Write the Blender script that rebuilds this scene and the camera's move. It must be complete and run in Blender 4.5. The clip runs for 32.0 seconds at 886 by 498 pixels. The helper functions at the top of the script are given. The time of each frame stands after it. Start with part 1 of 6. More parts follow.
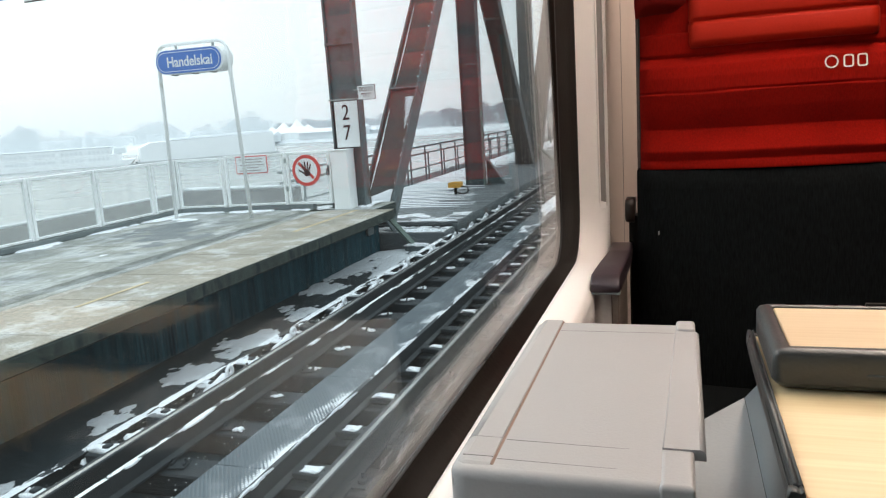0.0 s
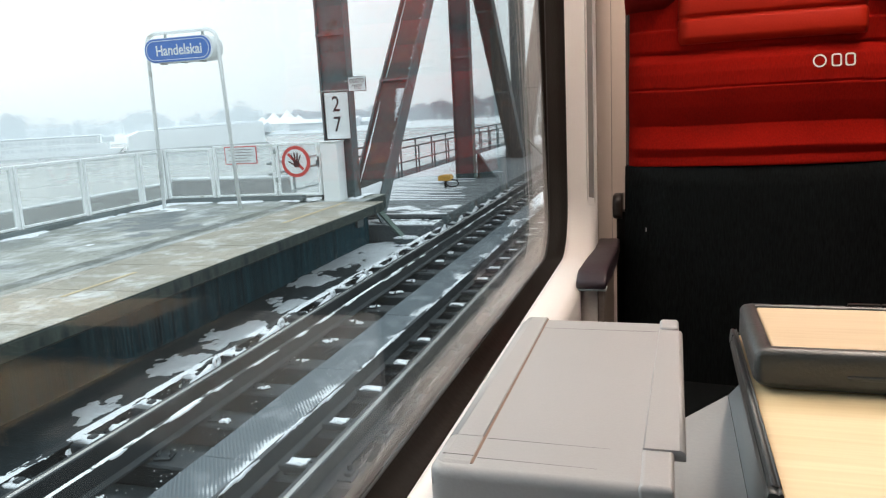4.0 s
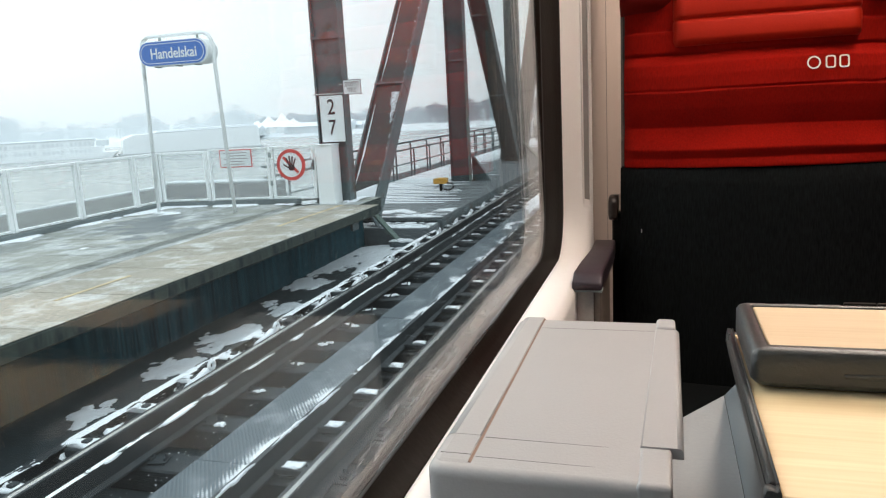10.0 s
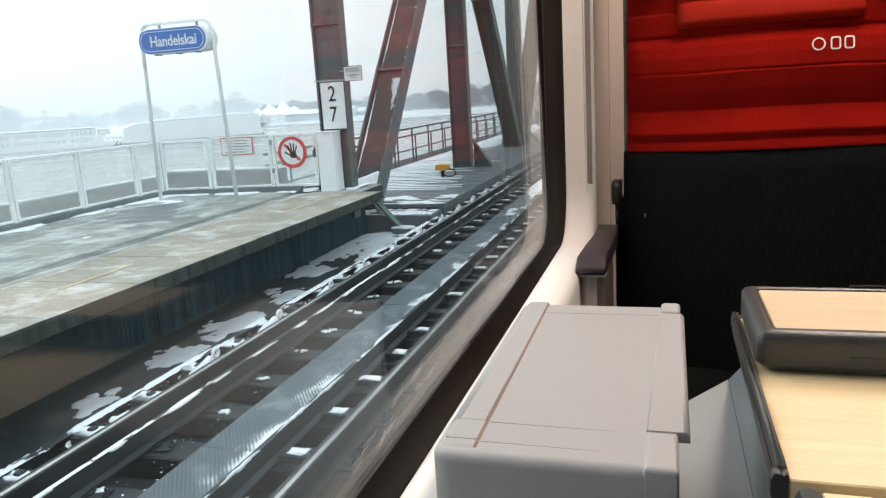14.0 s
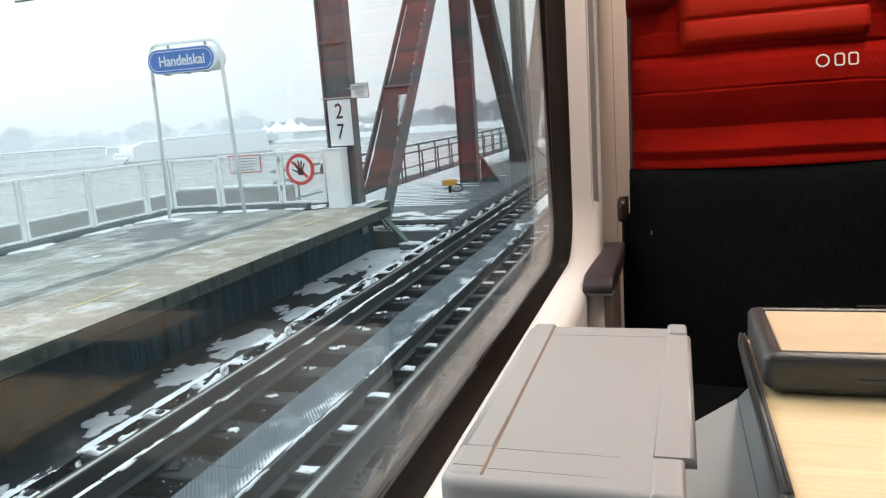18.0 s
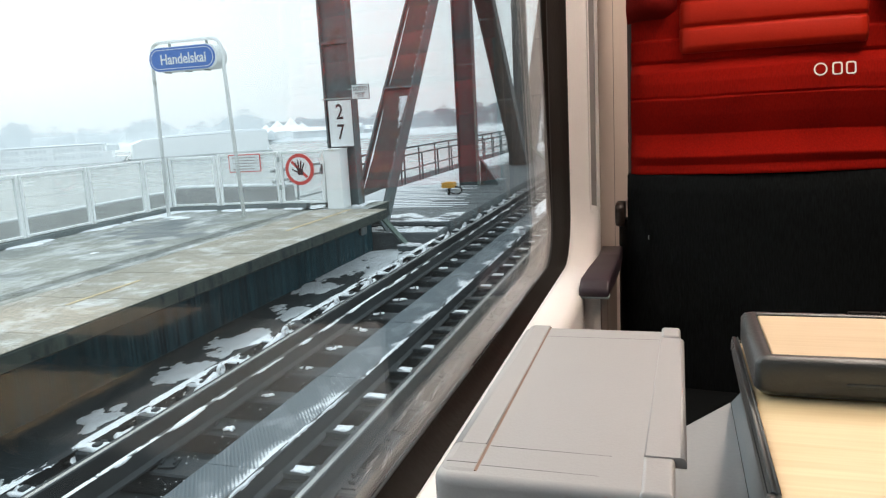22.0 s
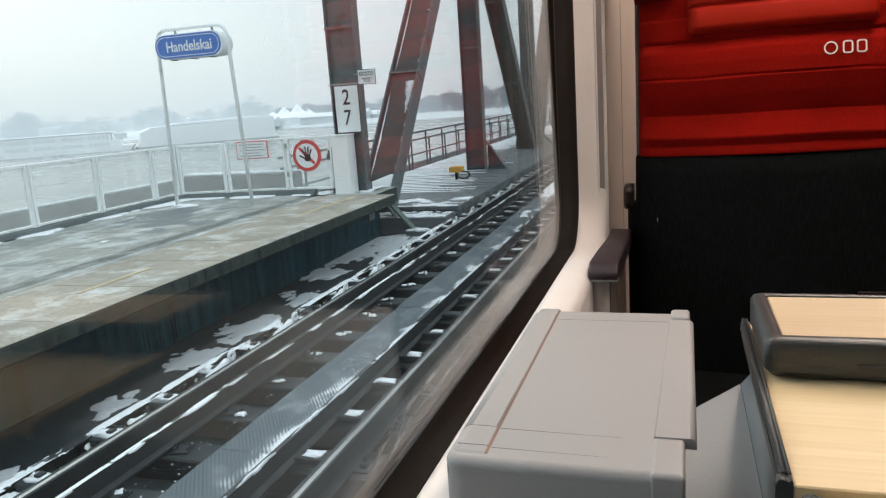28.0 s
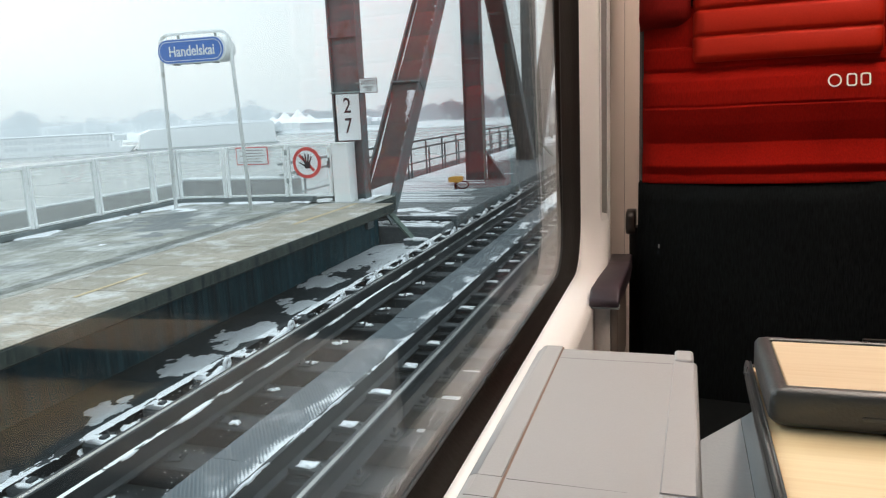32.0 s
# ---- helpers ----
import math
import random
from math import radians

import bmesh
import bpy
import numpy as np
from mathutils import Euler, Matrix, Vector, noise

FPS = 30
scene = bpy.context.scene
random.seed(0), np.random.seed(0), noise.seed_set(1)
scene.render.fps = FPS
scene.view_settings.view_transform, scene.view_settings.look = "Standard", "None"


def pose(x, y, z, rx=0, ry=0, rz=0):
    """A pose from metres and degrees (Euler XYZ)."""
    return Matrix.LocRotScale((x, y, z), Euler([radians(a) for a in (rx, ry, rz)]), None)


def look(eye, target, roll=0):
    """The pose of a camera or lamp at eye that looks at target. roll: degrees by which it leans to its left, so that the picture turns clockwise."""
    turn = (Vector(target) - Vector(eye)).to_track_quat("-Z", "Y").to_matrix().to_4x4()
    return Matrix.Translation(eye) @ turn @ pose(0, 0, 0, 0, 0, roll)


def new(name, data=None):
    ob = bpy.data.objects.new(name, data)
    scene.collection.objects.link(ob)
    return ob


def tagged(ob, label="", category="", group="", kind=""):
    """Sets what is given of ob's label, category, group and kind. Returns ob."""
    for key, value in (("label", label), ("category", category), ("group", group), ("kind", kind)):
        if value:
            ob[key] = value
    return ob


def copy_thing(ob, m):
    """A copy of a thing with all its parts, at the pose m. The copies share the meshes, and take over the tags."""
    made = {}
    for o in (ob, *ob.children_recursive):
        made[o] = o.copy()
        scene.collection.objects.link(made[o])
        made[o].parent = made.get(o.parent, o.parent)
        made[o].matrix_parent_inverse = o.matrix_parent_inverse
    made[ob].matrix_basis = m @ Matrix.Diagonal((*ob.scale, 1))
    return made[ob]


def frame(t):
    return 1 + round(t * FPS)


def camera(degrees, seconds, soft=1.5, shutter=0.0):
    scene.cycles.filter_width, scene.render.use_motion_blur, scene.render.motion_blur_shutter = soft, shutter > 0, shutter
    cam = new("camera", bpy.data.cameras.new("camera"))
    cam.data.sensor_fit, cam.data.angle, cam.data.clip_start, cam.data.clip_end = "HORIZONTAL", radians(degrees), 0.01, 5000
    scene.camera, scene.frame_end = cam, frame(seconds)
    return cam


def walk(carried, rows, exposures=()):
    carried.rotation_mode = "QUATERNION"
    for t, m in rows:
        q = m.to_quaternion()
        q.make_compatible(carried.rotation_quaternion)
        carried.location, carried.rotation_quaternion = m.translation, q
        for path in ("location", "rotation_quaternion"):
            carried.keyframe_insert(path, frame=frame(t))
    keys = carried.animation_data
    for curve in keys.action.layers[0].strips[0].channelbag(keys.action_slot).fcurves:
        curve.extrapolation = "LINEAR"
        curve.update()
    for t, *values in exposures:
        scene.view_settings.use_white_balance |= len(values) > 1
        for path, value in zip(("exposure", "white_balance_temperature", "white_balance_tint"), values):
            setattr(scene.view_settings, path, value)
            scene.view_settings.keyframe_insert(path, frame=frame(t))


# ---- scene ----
# World: x to the right of the train, y ahead along the track, z up from the rail tops.

# ---- camera: place, then turn to the left, tilt and lean in degrees ----
cam = camera(62.04, 32.0, soft=1.2)


def held(place, turn, tilt, lean):
    y, p, r = radians(turn), radians(tilt), radians(lean)
    ahead = Vector((-math.sin(y) * math.cos(p), math.cos(y) * math.cos(p), math.sin(p)))
    return look(place, Vector(place) + ahead, lean)


HELD = [
    (0.0, (-0.002, -0.005, 1.941), (18.14, -10.35, -3.73)),
    (0.5, (-0.001, -0.006, 1.942), (18.33, -11.17, -3.67)),
    (1.0, (-0.001, -0.005, 1.941), (18.40, -11.41, -3.50)),
    (1.5, (0.000, -0.003, 1.942), (18.27, -11.06, -3.48)),
    (2.0, (0.000, -0.005, 1.942), (18.15, -10.71, -3.23)),
    (2.5, (-0.000, -0.005, 1.940), (18.05, -10.81, -2.90)),
    (3.0, (0.000, -0.005, 1.939), (18.05, -11.16, -2.81)),
    (3.5, (0.002, 0.000, 1.942), (17.75, -11.21, -2.85)),
    (5.5, (-0.001, 0.001, 1.944), (16.36, -9.62, -2.93)),
    (6.0, (-0.001, 0.002, 1.941), (16.37, -9.92, -2.66)),
    (6.5, (-0.001, 0.000, 1.941), (16.45, -10.10, -2.99)),
    (7.0, (-0.001, 0.000, 1.941), (16.43, -10.19, -3.03)),
    (7.5, (-0.000, 0.002, 1.941), (16.51, -10.38, -3.17)),
    (8.0, (0.001, 0.004, 1.942), (16.59, -10.32, -3.24)),
    (8.5, (-0.000, 0.001, 1.941), (16.81, -10.41, -3.02)),
    (9.0, (0.000, 0.000, 1.940), (16.82, -10.40, -3.00)),
    (9.5, (-0.000, -0.000, 1.940), (16.96, -10.72, -2.97)),
    (10.0, (-0.000, -0.000, 1.940), (16.96, -10.72, -2.99)),
    (10.5, (0.001, 0.001, 1.941), (17.00, -10.88, -3.15)),
    (11.0, (0.001, 0.002, 1.942), (17.00, -10.87, -3.22)),
    (11.5, (-0.001, 0.002, 1.939), (16.84, -11.01, -2.92)),
    (12.0, (-0.001, 0.000, 1.939), (17.27, -11.48, -3.27)),
    (12.5, (-0.002, -0.001, 1.937), (17.45, -11.70, -3.25)),
    (13.0, (-0.002, -0.000, 1.937), (17.36, -11.94, -3.25)),
    (13.5, (-0.002, 0.004, 1.938), (17.20, -12.00, -3.41)),
    (14.0, (-0.002, 0.003, 1.938), (17.20, -11.75, -3.44)),
    (14.5, (-0.002, 0.002, 1.938), (17.23, -11.66, -3.43)),
    (16.5, (0.000, 0.002, 1.940), (17.43, -11.22, -3.73)),
    (17.0, (0.000, 0.002, 1.944), (17.54, -10.85, -3.86)),
    (17.5, (0.001, 0.001, 1.947), (17.74, -10.41, -4.06)),
    (18.0, (0.001, 0.001, 1.947), (17.74, -10.55, -4.06)),
    (18.5, (0.002, -0.000, 1.949), (17.99, -10.29, -4.32)),
    (19.0, (0.002, -0.002, 1.947), (18.02, -9.68, -3.92)),
    (19.5, (0.004, -0.002, 1.947), (17.55, -10.15, -3.40)),
    (20.0, (0.004, -0.004, 1.947), (17.57, -10.22, -3.30)),
    (20.5, (0.004, -0.005, 1.950), (17.47, -10.30, -3.35)),
    (21.0, (0.005, -0.011, 1.949), (17.91, -10.26, -3.38)),
    (21.5, (0.004, -0.006, 1.946), (17.54, -10.49, -3.17)),
    (22.0, (0.004, -0.007, 1.947), (17.60, -10.39, -3.16)),
    (22.5, (0.004, -0.006, 1.948), (17.67, -10.43, -3.29)),
    (23.0, (0.004, -0.007, 1.947), (18.01, -10.43, -3.47)),
    (23.5, (0.004, -0.010, 1.947), (18.03, -10.16, -3.58)),
    (24.0, (0.004, -0.010, 1.947), (17.94, -10.28, -3.59)),
    (24.5, (0.005, -0.008, 1.948), (17.98, -10.39, -3.76)),
    (25.0, (0.006, -0.007, 1.948), (18.07, -10.45, -3.71)),
    (25.5, (0.004, -0.011, 1.948), (18.26, -10.38, -3.66)),
    (26.0, (0.005, -0.010, 1.947), (18.39, -10.56, -3.80)),
    (26.5, (0.004, -0.010, 1.947), (18.35, -10.79, -3.58)),
    (28.5, (0.004, -0.008, 1.947), (18.33, -11.62, -4.00)),
    (29.0, (0.004, -0.009, 1.947), (18.35, -11.50, -4.05)),
    (29.5, (0.007, -0.006, 1.949), (18.34, -11.33, -4.12)),
    (30.0, (0.006, -0.005, 1.948), (18.21, -11.21, -3.90)),
    (30.5, (0.006, -0.007, 1.948), (18.16, -11.22, -4.02)),
    (31.0, (0.006, -0.008, 1.949), (18.24, -11.24, -3.92)),
    (31.3, (-0.001, 0.004, 1.954), (17.96, -11.25, -2.80)),
    (31.5, (-0.005, 0.022, 1.961), (19.12, -9.58, -1.45)),
    (31.7, (-0.005, 0.024, 1.960), (19.40, -9.45, -1.10)),
    (32.0, (-0.004, -0.005, 1.975), (18.08, -10.90, -2.63)),
]
walk(cam, [(t, held(p, *a)) for t, p, a in HELD], [(0, 0.0), (24.3, 0.0), (25, -0.24), (26.5, -0.26), (28.5, -0.27), (30.2, -0.28), (31, 0.0), (31.5, -0.05), (32, -0.15)])

# ---- light ----
world = bpy.data.worlds.new("overcast_sky")
scene.world = world
world.use_nodes = True
wn, wl = world.node_tree.nodes, world.node_tree.links
wn.clear()
sky = wn.new("ShaderNodeTexSky")
sky.sky_type, sky.sun_disc = "NISHITA", False
sky.sun_elevation, sky.sun_rotation, sky.dust_density = radians(32), radians(-62), 6.0
thin = wn.new("ShaderNodeBackground")
thin.inputs["Strength"].default_value = 0.02
cloud = wn.new("ShaderNodeBackground")
cloud.inputs["Color"].default_value = (0.918, 0.968, 0.998, 1)
# the cloud cover is brighter overhead than towards the horizon
place_on_sky, height_on_sky, gain_on_sky = wn.new("ShaderNodeTexCoord"), wn.new("ShaderNodeSeparateXYZ"), wn.new("ShaderNodeValToRGB")
wl.new(place_on_sky.outputs["Generated"], height_on_sky.inputs[0])
wl.new(height_on_sky.outputs["Z"], gain_on_sky.inputs[0])
gain_on_sky.color_ramp.elements[0].position, gain_on_sky.color_ramp.elements[1].position = 0.0, 1.0
for stop, g in ((0, 1.17 / 2), (1, 1.85 / 2)):
    gain_on_sky.color_ramp.elements[stop].color = (g, g, g, 1)
middle = gain_on_sky.color_ramp.elements.new(0.25)
middle.color = (0.635, 0.635, 0.635, 1)
twice = wn.new("ShaderNodeMath")
twice.operation, twice.inputs[1].default_value = "MULTIPLY", 2.0
wl.new(gain_on_sky.outputs[0], twice.inputs[0])
wl.new(twice.outputs[0], cloud.inputs["Strength"])
both, wout = wn.new("ShaderNodeAddShader"), wn.new("ShaderNodeOutputWorld")
wl.new(sky.outputs[0], thin.inputs["Color"])
wl.new(thin.outputs[0], both.inputs[0])
wl.new(cloud.outputs[0], both.inputs[1])
wl.new(both.outputs[0], wout.inputs["Surface"])

sun_data = bpy.data.lights.new("sun", "SUN")
sun_data.energy, sun_data.angle, sun_data.color = 0.6, radians(25), (1, 0.97, 0.93)
sun = new("sun", sun_data)
sun.matrix_world = look((0, 0, 0), (math.sin(radians(62)) * math.cos(radians(32)), -math.cos(radians(62)) * math.cos(radians(32)), -math.sin(radians(32))))


# ---- materials ----
def material(name, color, rough=0.6, metal=0.0, vary=0.15, grain=40.0, blotch=3.0, bump=0.15, dirt=None, dirt_amount=0.0, stretch=(1, 1, 1), spec=0.5, random_tone=0.0, space="Object"):
    """A painted, cast or worn surface: base colour with grain, large blotches, optional dirt and fine relief."""
    m = bpy.data.materials.new(name)
    m.use_nodes = True
    n, l = m.node_tree.nodes, m.node_tree.links
    p = n["Principled BSDF"]
    p.inputs["Metallic"].default_value = metal
    p.inputs["Specular IOR Level"].default_value = spec
    tc, mp = n.new("ShaderNodeTexCoord"), n.new("ShaderNodeMapping")
    mp.inputs["Scale"].default_value = stretch
    l.new(tc.outputs[space], mp.inputs["Vector"])
    fine, large = n.new("ShaderNodeTexNoise"), n.new("ShaderNodeTexNoise")
    for tex, s, d in ((fine, grain, 5.0), (large, blotch, 6.0)):
        tex.inputs["Scale"].default_value, tex.inputs["Detail"].default_value = s, d
        l.new(mp.outputs[0], tex.inputs["Vector"])
    add = n.new("ShaderNodeMath")
    add.operation = "ADD"
    l.new(fine.outputs[0], add.inputs[0])
    l.new(large.outputs[0], add.inputs[1])
    value = n.new("ShaderNodeMapRange")
    value.inputs[1].default_value, value.inputs[2].default_value = 0.6, 1.4
    value.inputs[3].default_value, value.inputs[4].default_value = 1 - vary, 1 + vary
    l.new(add.outputs[0], value.inputs[0])
    hsv = n.new("ShaderNodeHueSaturation")
    hsv.inputs["Color"].default_value = (*color, 1)
    l.new(value.outputs[0], hsv.inputs["Value"])
    out = hsv.outputs[0]
    if random_tone:
        info, rr, h2 = n.new("ShaderNodeObjectInfo"), n.new("ShaderNodeMapRange"), n.new("ShaderNodeHueSaturation")
        rr.inputs[3].default_value, rr.inputs[4].default_value = 1 - random_tone, 1 + random_tone
        l.new(info.outputs["Random"], rr.inputs[0])
        l.new(rr.outputs[0], h2.inputs["Value"])
        l.new(out, h2.inputs["Color"])
        out = h2.outputs[0]
    if dirt:
        d, ramp, mix = n.new("ShaderNodeTexNoise"), n.new("ShaderNodeValToRGB"), n.new("ShaderNodeMix")
        d.inputs["Scale"].default_value, d.inputs["Detail"].default_value = blotch * 1.7, 8.0
        l.new(mp.outputs[0], d.inputs["Vector"])
        ramp.color_ramp.elements[0].position, ramp.color_ramp.elements[1].position = 0.62 - dirt_amount * 0.3, 0.72 - dirt_amount * 0.2
        l.new(d.outputs[0], ramp.inputs[0])
        mix.data_type = "RGBA"
        l.new(ramp.outputs[0], mix.inputs[0])
        l.new(out, mix.inputs[6])
        mix.inputs[7].default_value = (*dirt, 1)
        out = mix.outputs[2]
    l.new(out, p.inputs["Base Color"])
    rg = n.new("ShaderNodeMapRange")
    rg.inputs[1].default_value, rg.inputs[2].default_value = 0.3, 0.7
    rg.inputs[3].default_value, rg.inputs[4].default_value = max(0.03, rough - 0.1), min(1, rough + 0.1)
    l.new(large.outputs[0], rg.inputs[0])
    l.new(rg.outputs[0], p.inputs["Roughness"])
    if bump:
        b = n.new("ShaderNodeBump")
        b.inputs["Strength"].default_value, b.inputs["Distance"].default_value = bump, 0.01
        l.new(fine.outputs[0], b.inputs["Height"])
        l.new(b.outputs[0], p.inputs["Normal"])
    return m


def glass_material(name, tint=(0.965, 0.985, 0.988), f0=0.05, milk=0.0, gain=0.6, grain=45.0, uneven=1.0):
    """Clear pane: passes light straight through and mirrors by angle; milk is a thin film of dirt."""
    m = bpy.data.materials.new(name)
    m.use_nodes = True
    n, l = m.node_tree.nodes, m.node_tree.links
    n.remove(n["Principled BSDF"])
    lw, pw, ma = n.new("ShaderNodeLayerWeight"), n.new("ShaderNodeMath"), n.new("ShaderNodeMath")
    lw.inputs["Blend"].default_value = 0.5
    pw.operation, pw.inputs[1].default_value = "POWER", 5.0
    ma.operation, ma.inputs[1].default_value, ma.inputs[2].default_value = "MULTIPLY_ADD", gain, f0
    l.new(lw.outputs["Facing"], pw.inputs[0])
    l.new(pw.outputs[0], ma.inputs[0])
    clear, gloss, mix = n.new("ShaderNodeBsdfTransparent"), n.new("ShaderNodeBsdfGlossy"), n.new("ShaderNodeMixShader")
    clear.inputs["Color"].default_value = (*tint, 1)
    gloss.inputs["Roughness"].default_value = 0.0
    gloss.inputs["Color"].default_value = (1, 1, 1, 1)
    l.new(ma.outputs[0], mix.inputs[0])
    l.new(clear.outputs[0], mix.inputs[1])
    l.new(gloss.outputs[0], mix.inputs[2])
    out = mix.outputs[0]
    if milk:
        film, mix2, ns, mr = n.new("ShaderNodeBsdfDiffuse"), n.new("ShaderNodeMixShader"), n.new("ShaderNodeTexNoise"), n.new("ShaderNodeMapRange")
        film.inputs["Color"].default_value = (0.82, 0.84, 0.83, 1)
        ns.inputs["Scale"].default_value, ns.inputs["Detail"].default_value = grain, 9.0
        ns.inputs["Roughness"].default_value = 0.7
        mr.inputs[1].default_value, mr.inputs[2].default_value = 0.42, 0.75
        mr.inputs[3].default_value, mr.inputs[4].default_value = milk * (1 - 0.55 * uneven), milk * (1 + 1.6 * uneven)
        l.new(ns.outputs[0], mr.inputs[0])
        l.new(mr.outputs[0], mix2.inputs[0])
        l.new(out, mix2.inputs[1])
        l.new(film.outputs[0], mix2.inputs[2])
        out = mix2.outputs[0]
    l.new(out, n["Material Output"].inputs["Surface"])
    return m


def emission_material(name, color, strength):
    m = bpy.data.materials.new(name)
    m.use_nodes = True
    p = m.node_tree.nodes["Principled BSDF"]
    p.inputs["Base Color"].default_value = (*color, 1)
    p.inputs["Emission Color"].default_value = (*color, 1)
    p.inputs["Emission Strength"].default_value = strength
    return m


def wood_material(name, a, b):
    """Pale beech laminate with fine long grain along x."""
    m = bpy.data.materials.new(name)
    m.use_nodes = True
    n, l = m.node_tree.nodes, m.node_tree.links
    p = n["Principled BSDF"]
    tc, mp, ns, n2, ad, ramp = (n.new("ShaderNode" + k) for k in ("TexCoord", "Mapping", "TexNoise", "TexNoise", "Math", "ValToRGB"))
    mp.inputs["Scale"].default_value = (4, 110, 110)
    ns.inputs["Scale"].default_value, ns.inputs["Detail"].default_value = 2.0, 8.0
    n2.inputs["Scale"].default_value, n2.inputs["Detail"].default_value = 0.25, 4.0
    l.new(tc.outputs["Object"], mp.inputs[0])
    l.new(mp.outputs[0], ns.inputs["Vector"])
    l.new(mp.outputs[0], n2.inputs["Vector"])
    ad.operation = "ADD"
    l.new(ns.outputs[0], ad.inputs[0])
    l.new(n2.outputs[0], ad.inputs[1])
    ramp.color_ramp.elements[0].position, ramp.color_ramp.elements[1].position = 0.34, 0.66
    ramp.color_ramp.elements[0].color, ramp.color_ramp.elements[1].color = (*a, 1), (*b, 1)
    hv = n.new("ShaderNodeMath")
    hv.operation, hv.inputs[1].default_value = "MULTIPLY", 0.5
    l.new(ad.outputs[0], hv.inputs[0])
    l.new(hv.outputs[0], ramp.inputs[0])
    l.new(ramp.outputs[0], p.inputs["Base Color"])
    p.inputs["Roughness"].default_value = 0.42
    return m


def fabric_material(name, color, scale=900.0, vary=0.25, upright=0.25, pilling=1.0):
    """Woven upholstery: crossed fine threads with a little pilling."""
    m = bpy.data.materials.new(name)
    m.use_nodes = True
    n, l = m.node_tree.nodes, m.node_tree.links
    p = n["Principled BSDF"]
    p.inputs["Roughness"].default_value = 0.95
    p.inputs["Specular IOR Level"].default_value = 0.08
    tc, mp = n.new("ShaderNodeTexCoord"), n.new("ShaderNodeMapping")
    mp.inputs["Scale"].default_value = (1, 1, upright)
    w, ns = n.new("ShaderNodeTexNoise"), n.new("ShaderNodeTexNoise")
    w.inputs["Scale"].default_value, w.inputs["Detail"].default_value = scale * 0.45, 2.0
    ns.inputs["Scale"].default_value, ns.inputs["Detail"].default_value = 9.0, 5.0
    l.new(tc.outputs["Object"], mp.inputs[0])
    l.new(mp.outputs[0], w.inputs["Vector"])
    l.new(tc.outputs["Object"], ns.inputs["Vector"])
    ad, mr, hs, b = n.new("ShaderNodeMath"), n.new("ShaderNodeMapRange"), n.new("ShaderNodeHueSaturation"), n.new("ShaderNodeBump")
    l.new(w.outputs[0], ad.inputs[0])
    worn = n.new("ShaderNodeMapRange")
    worn.inputs[3].default_value, worn.inputs[4].default_value = 0.5 - 0.5 * pilling, 0.5 + 0.5 * pilling
    l.new(ns.outputs[0], worn.inputs[0])
    l.new(worn.outputs[0], ad.inputs[1])
    mr.inputs[1].default_value, mr.inputs[2].default_value = 0.6, 1.4
    mr.inputs[3].default_value, mr.inputs[4].default_value = 1 - vary, 1 + vary
    l.new(ad.outputs[0], mr.inputs[0])
    hs.inputs["Color"].default_value = (*color, 1)
    l.new(mr.outputs[0], hs.inputs["Value"])
    l.new(hs.outputs[0], p.inputs["Base Color"])
    b.inputs["Strength"].default_value, b.inputs["Distance"].default_value = 0.25, 0.001
    l.new(w.outputs[0], b.inputs["Height"])
    l.new(b.outputs[0], p.inputs["Normal"])
    return m


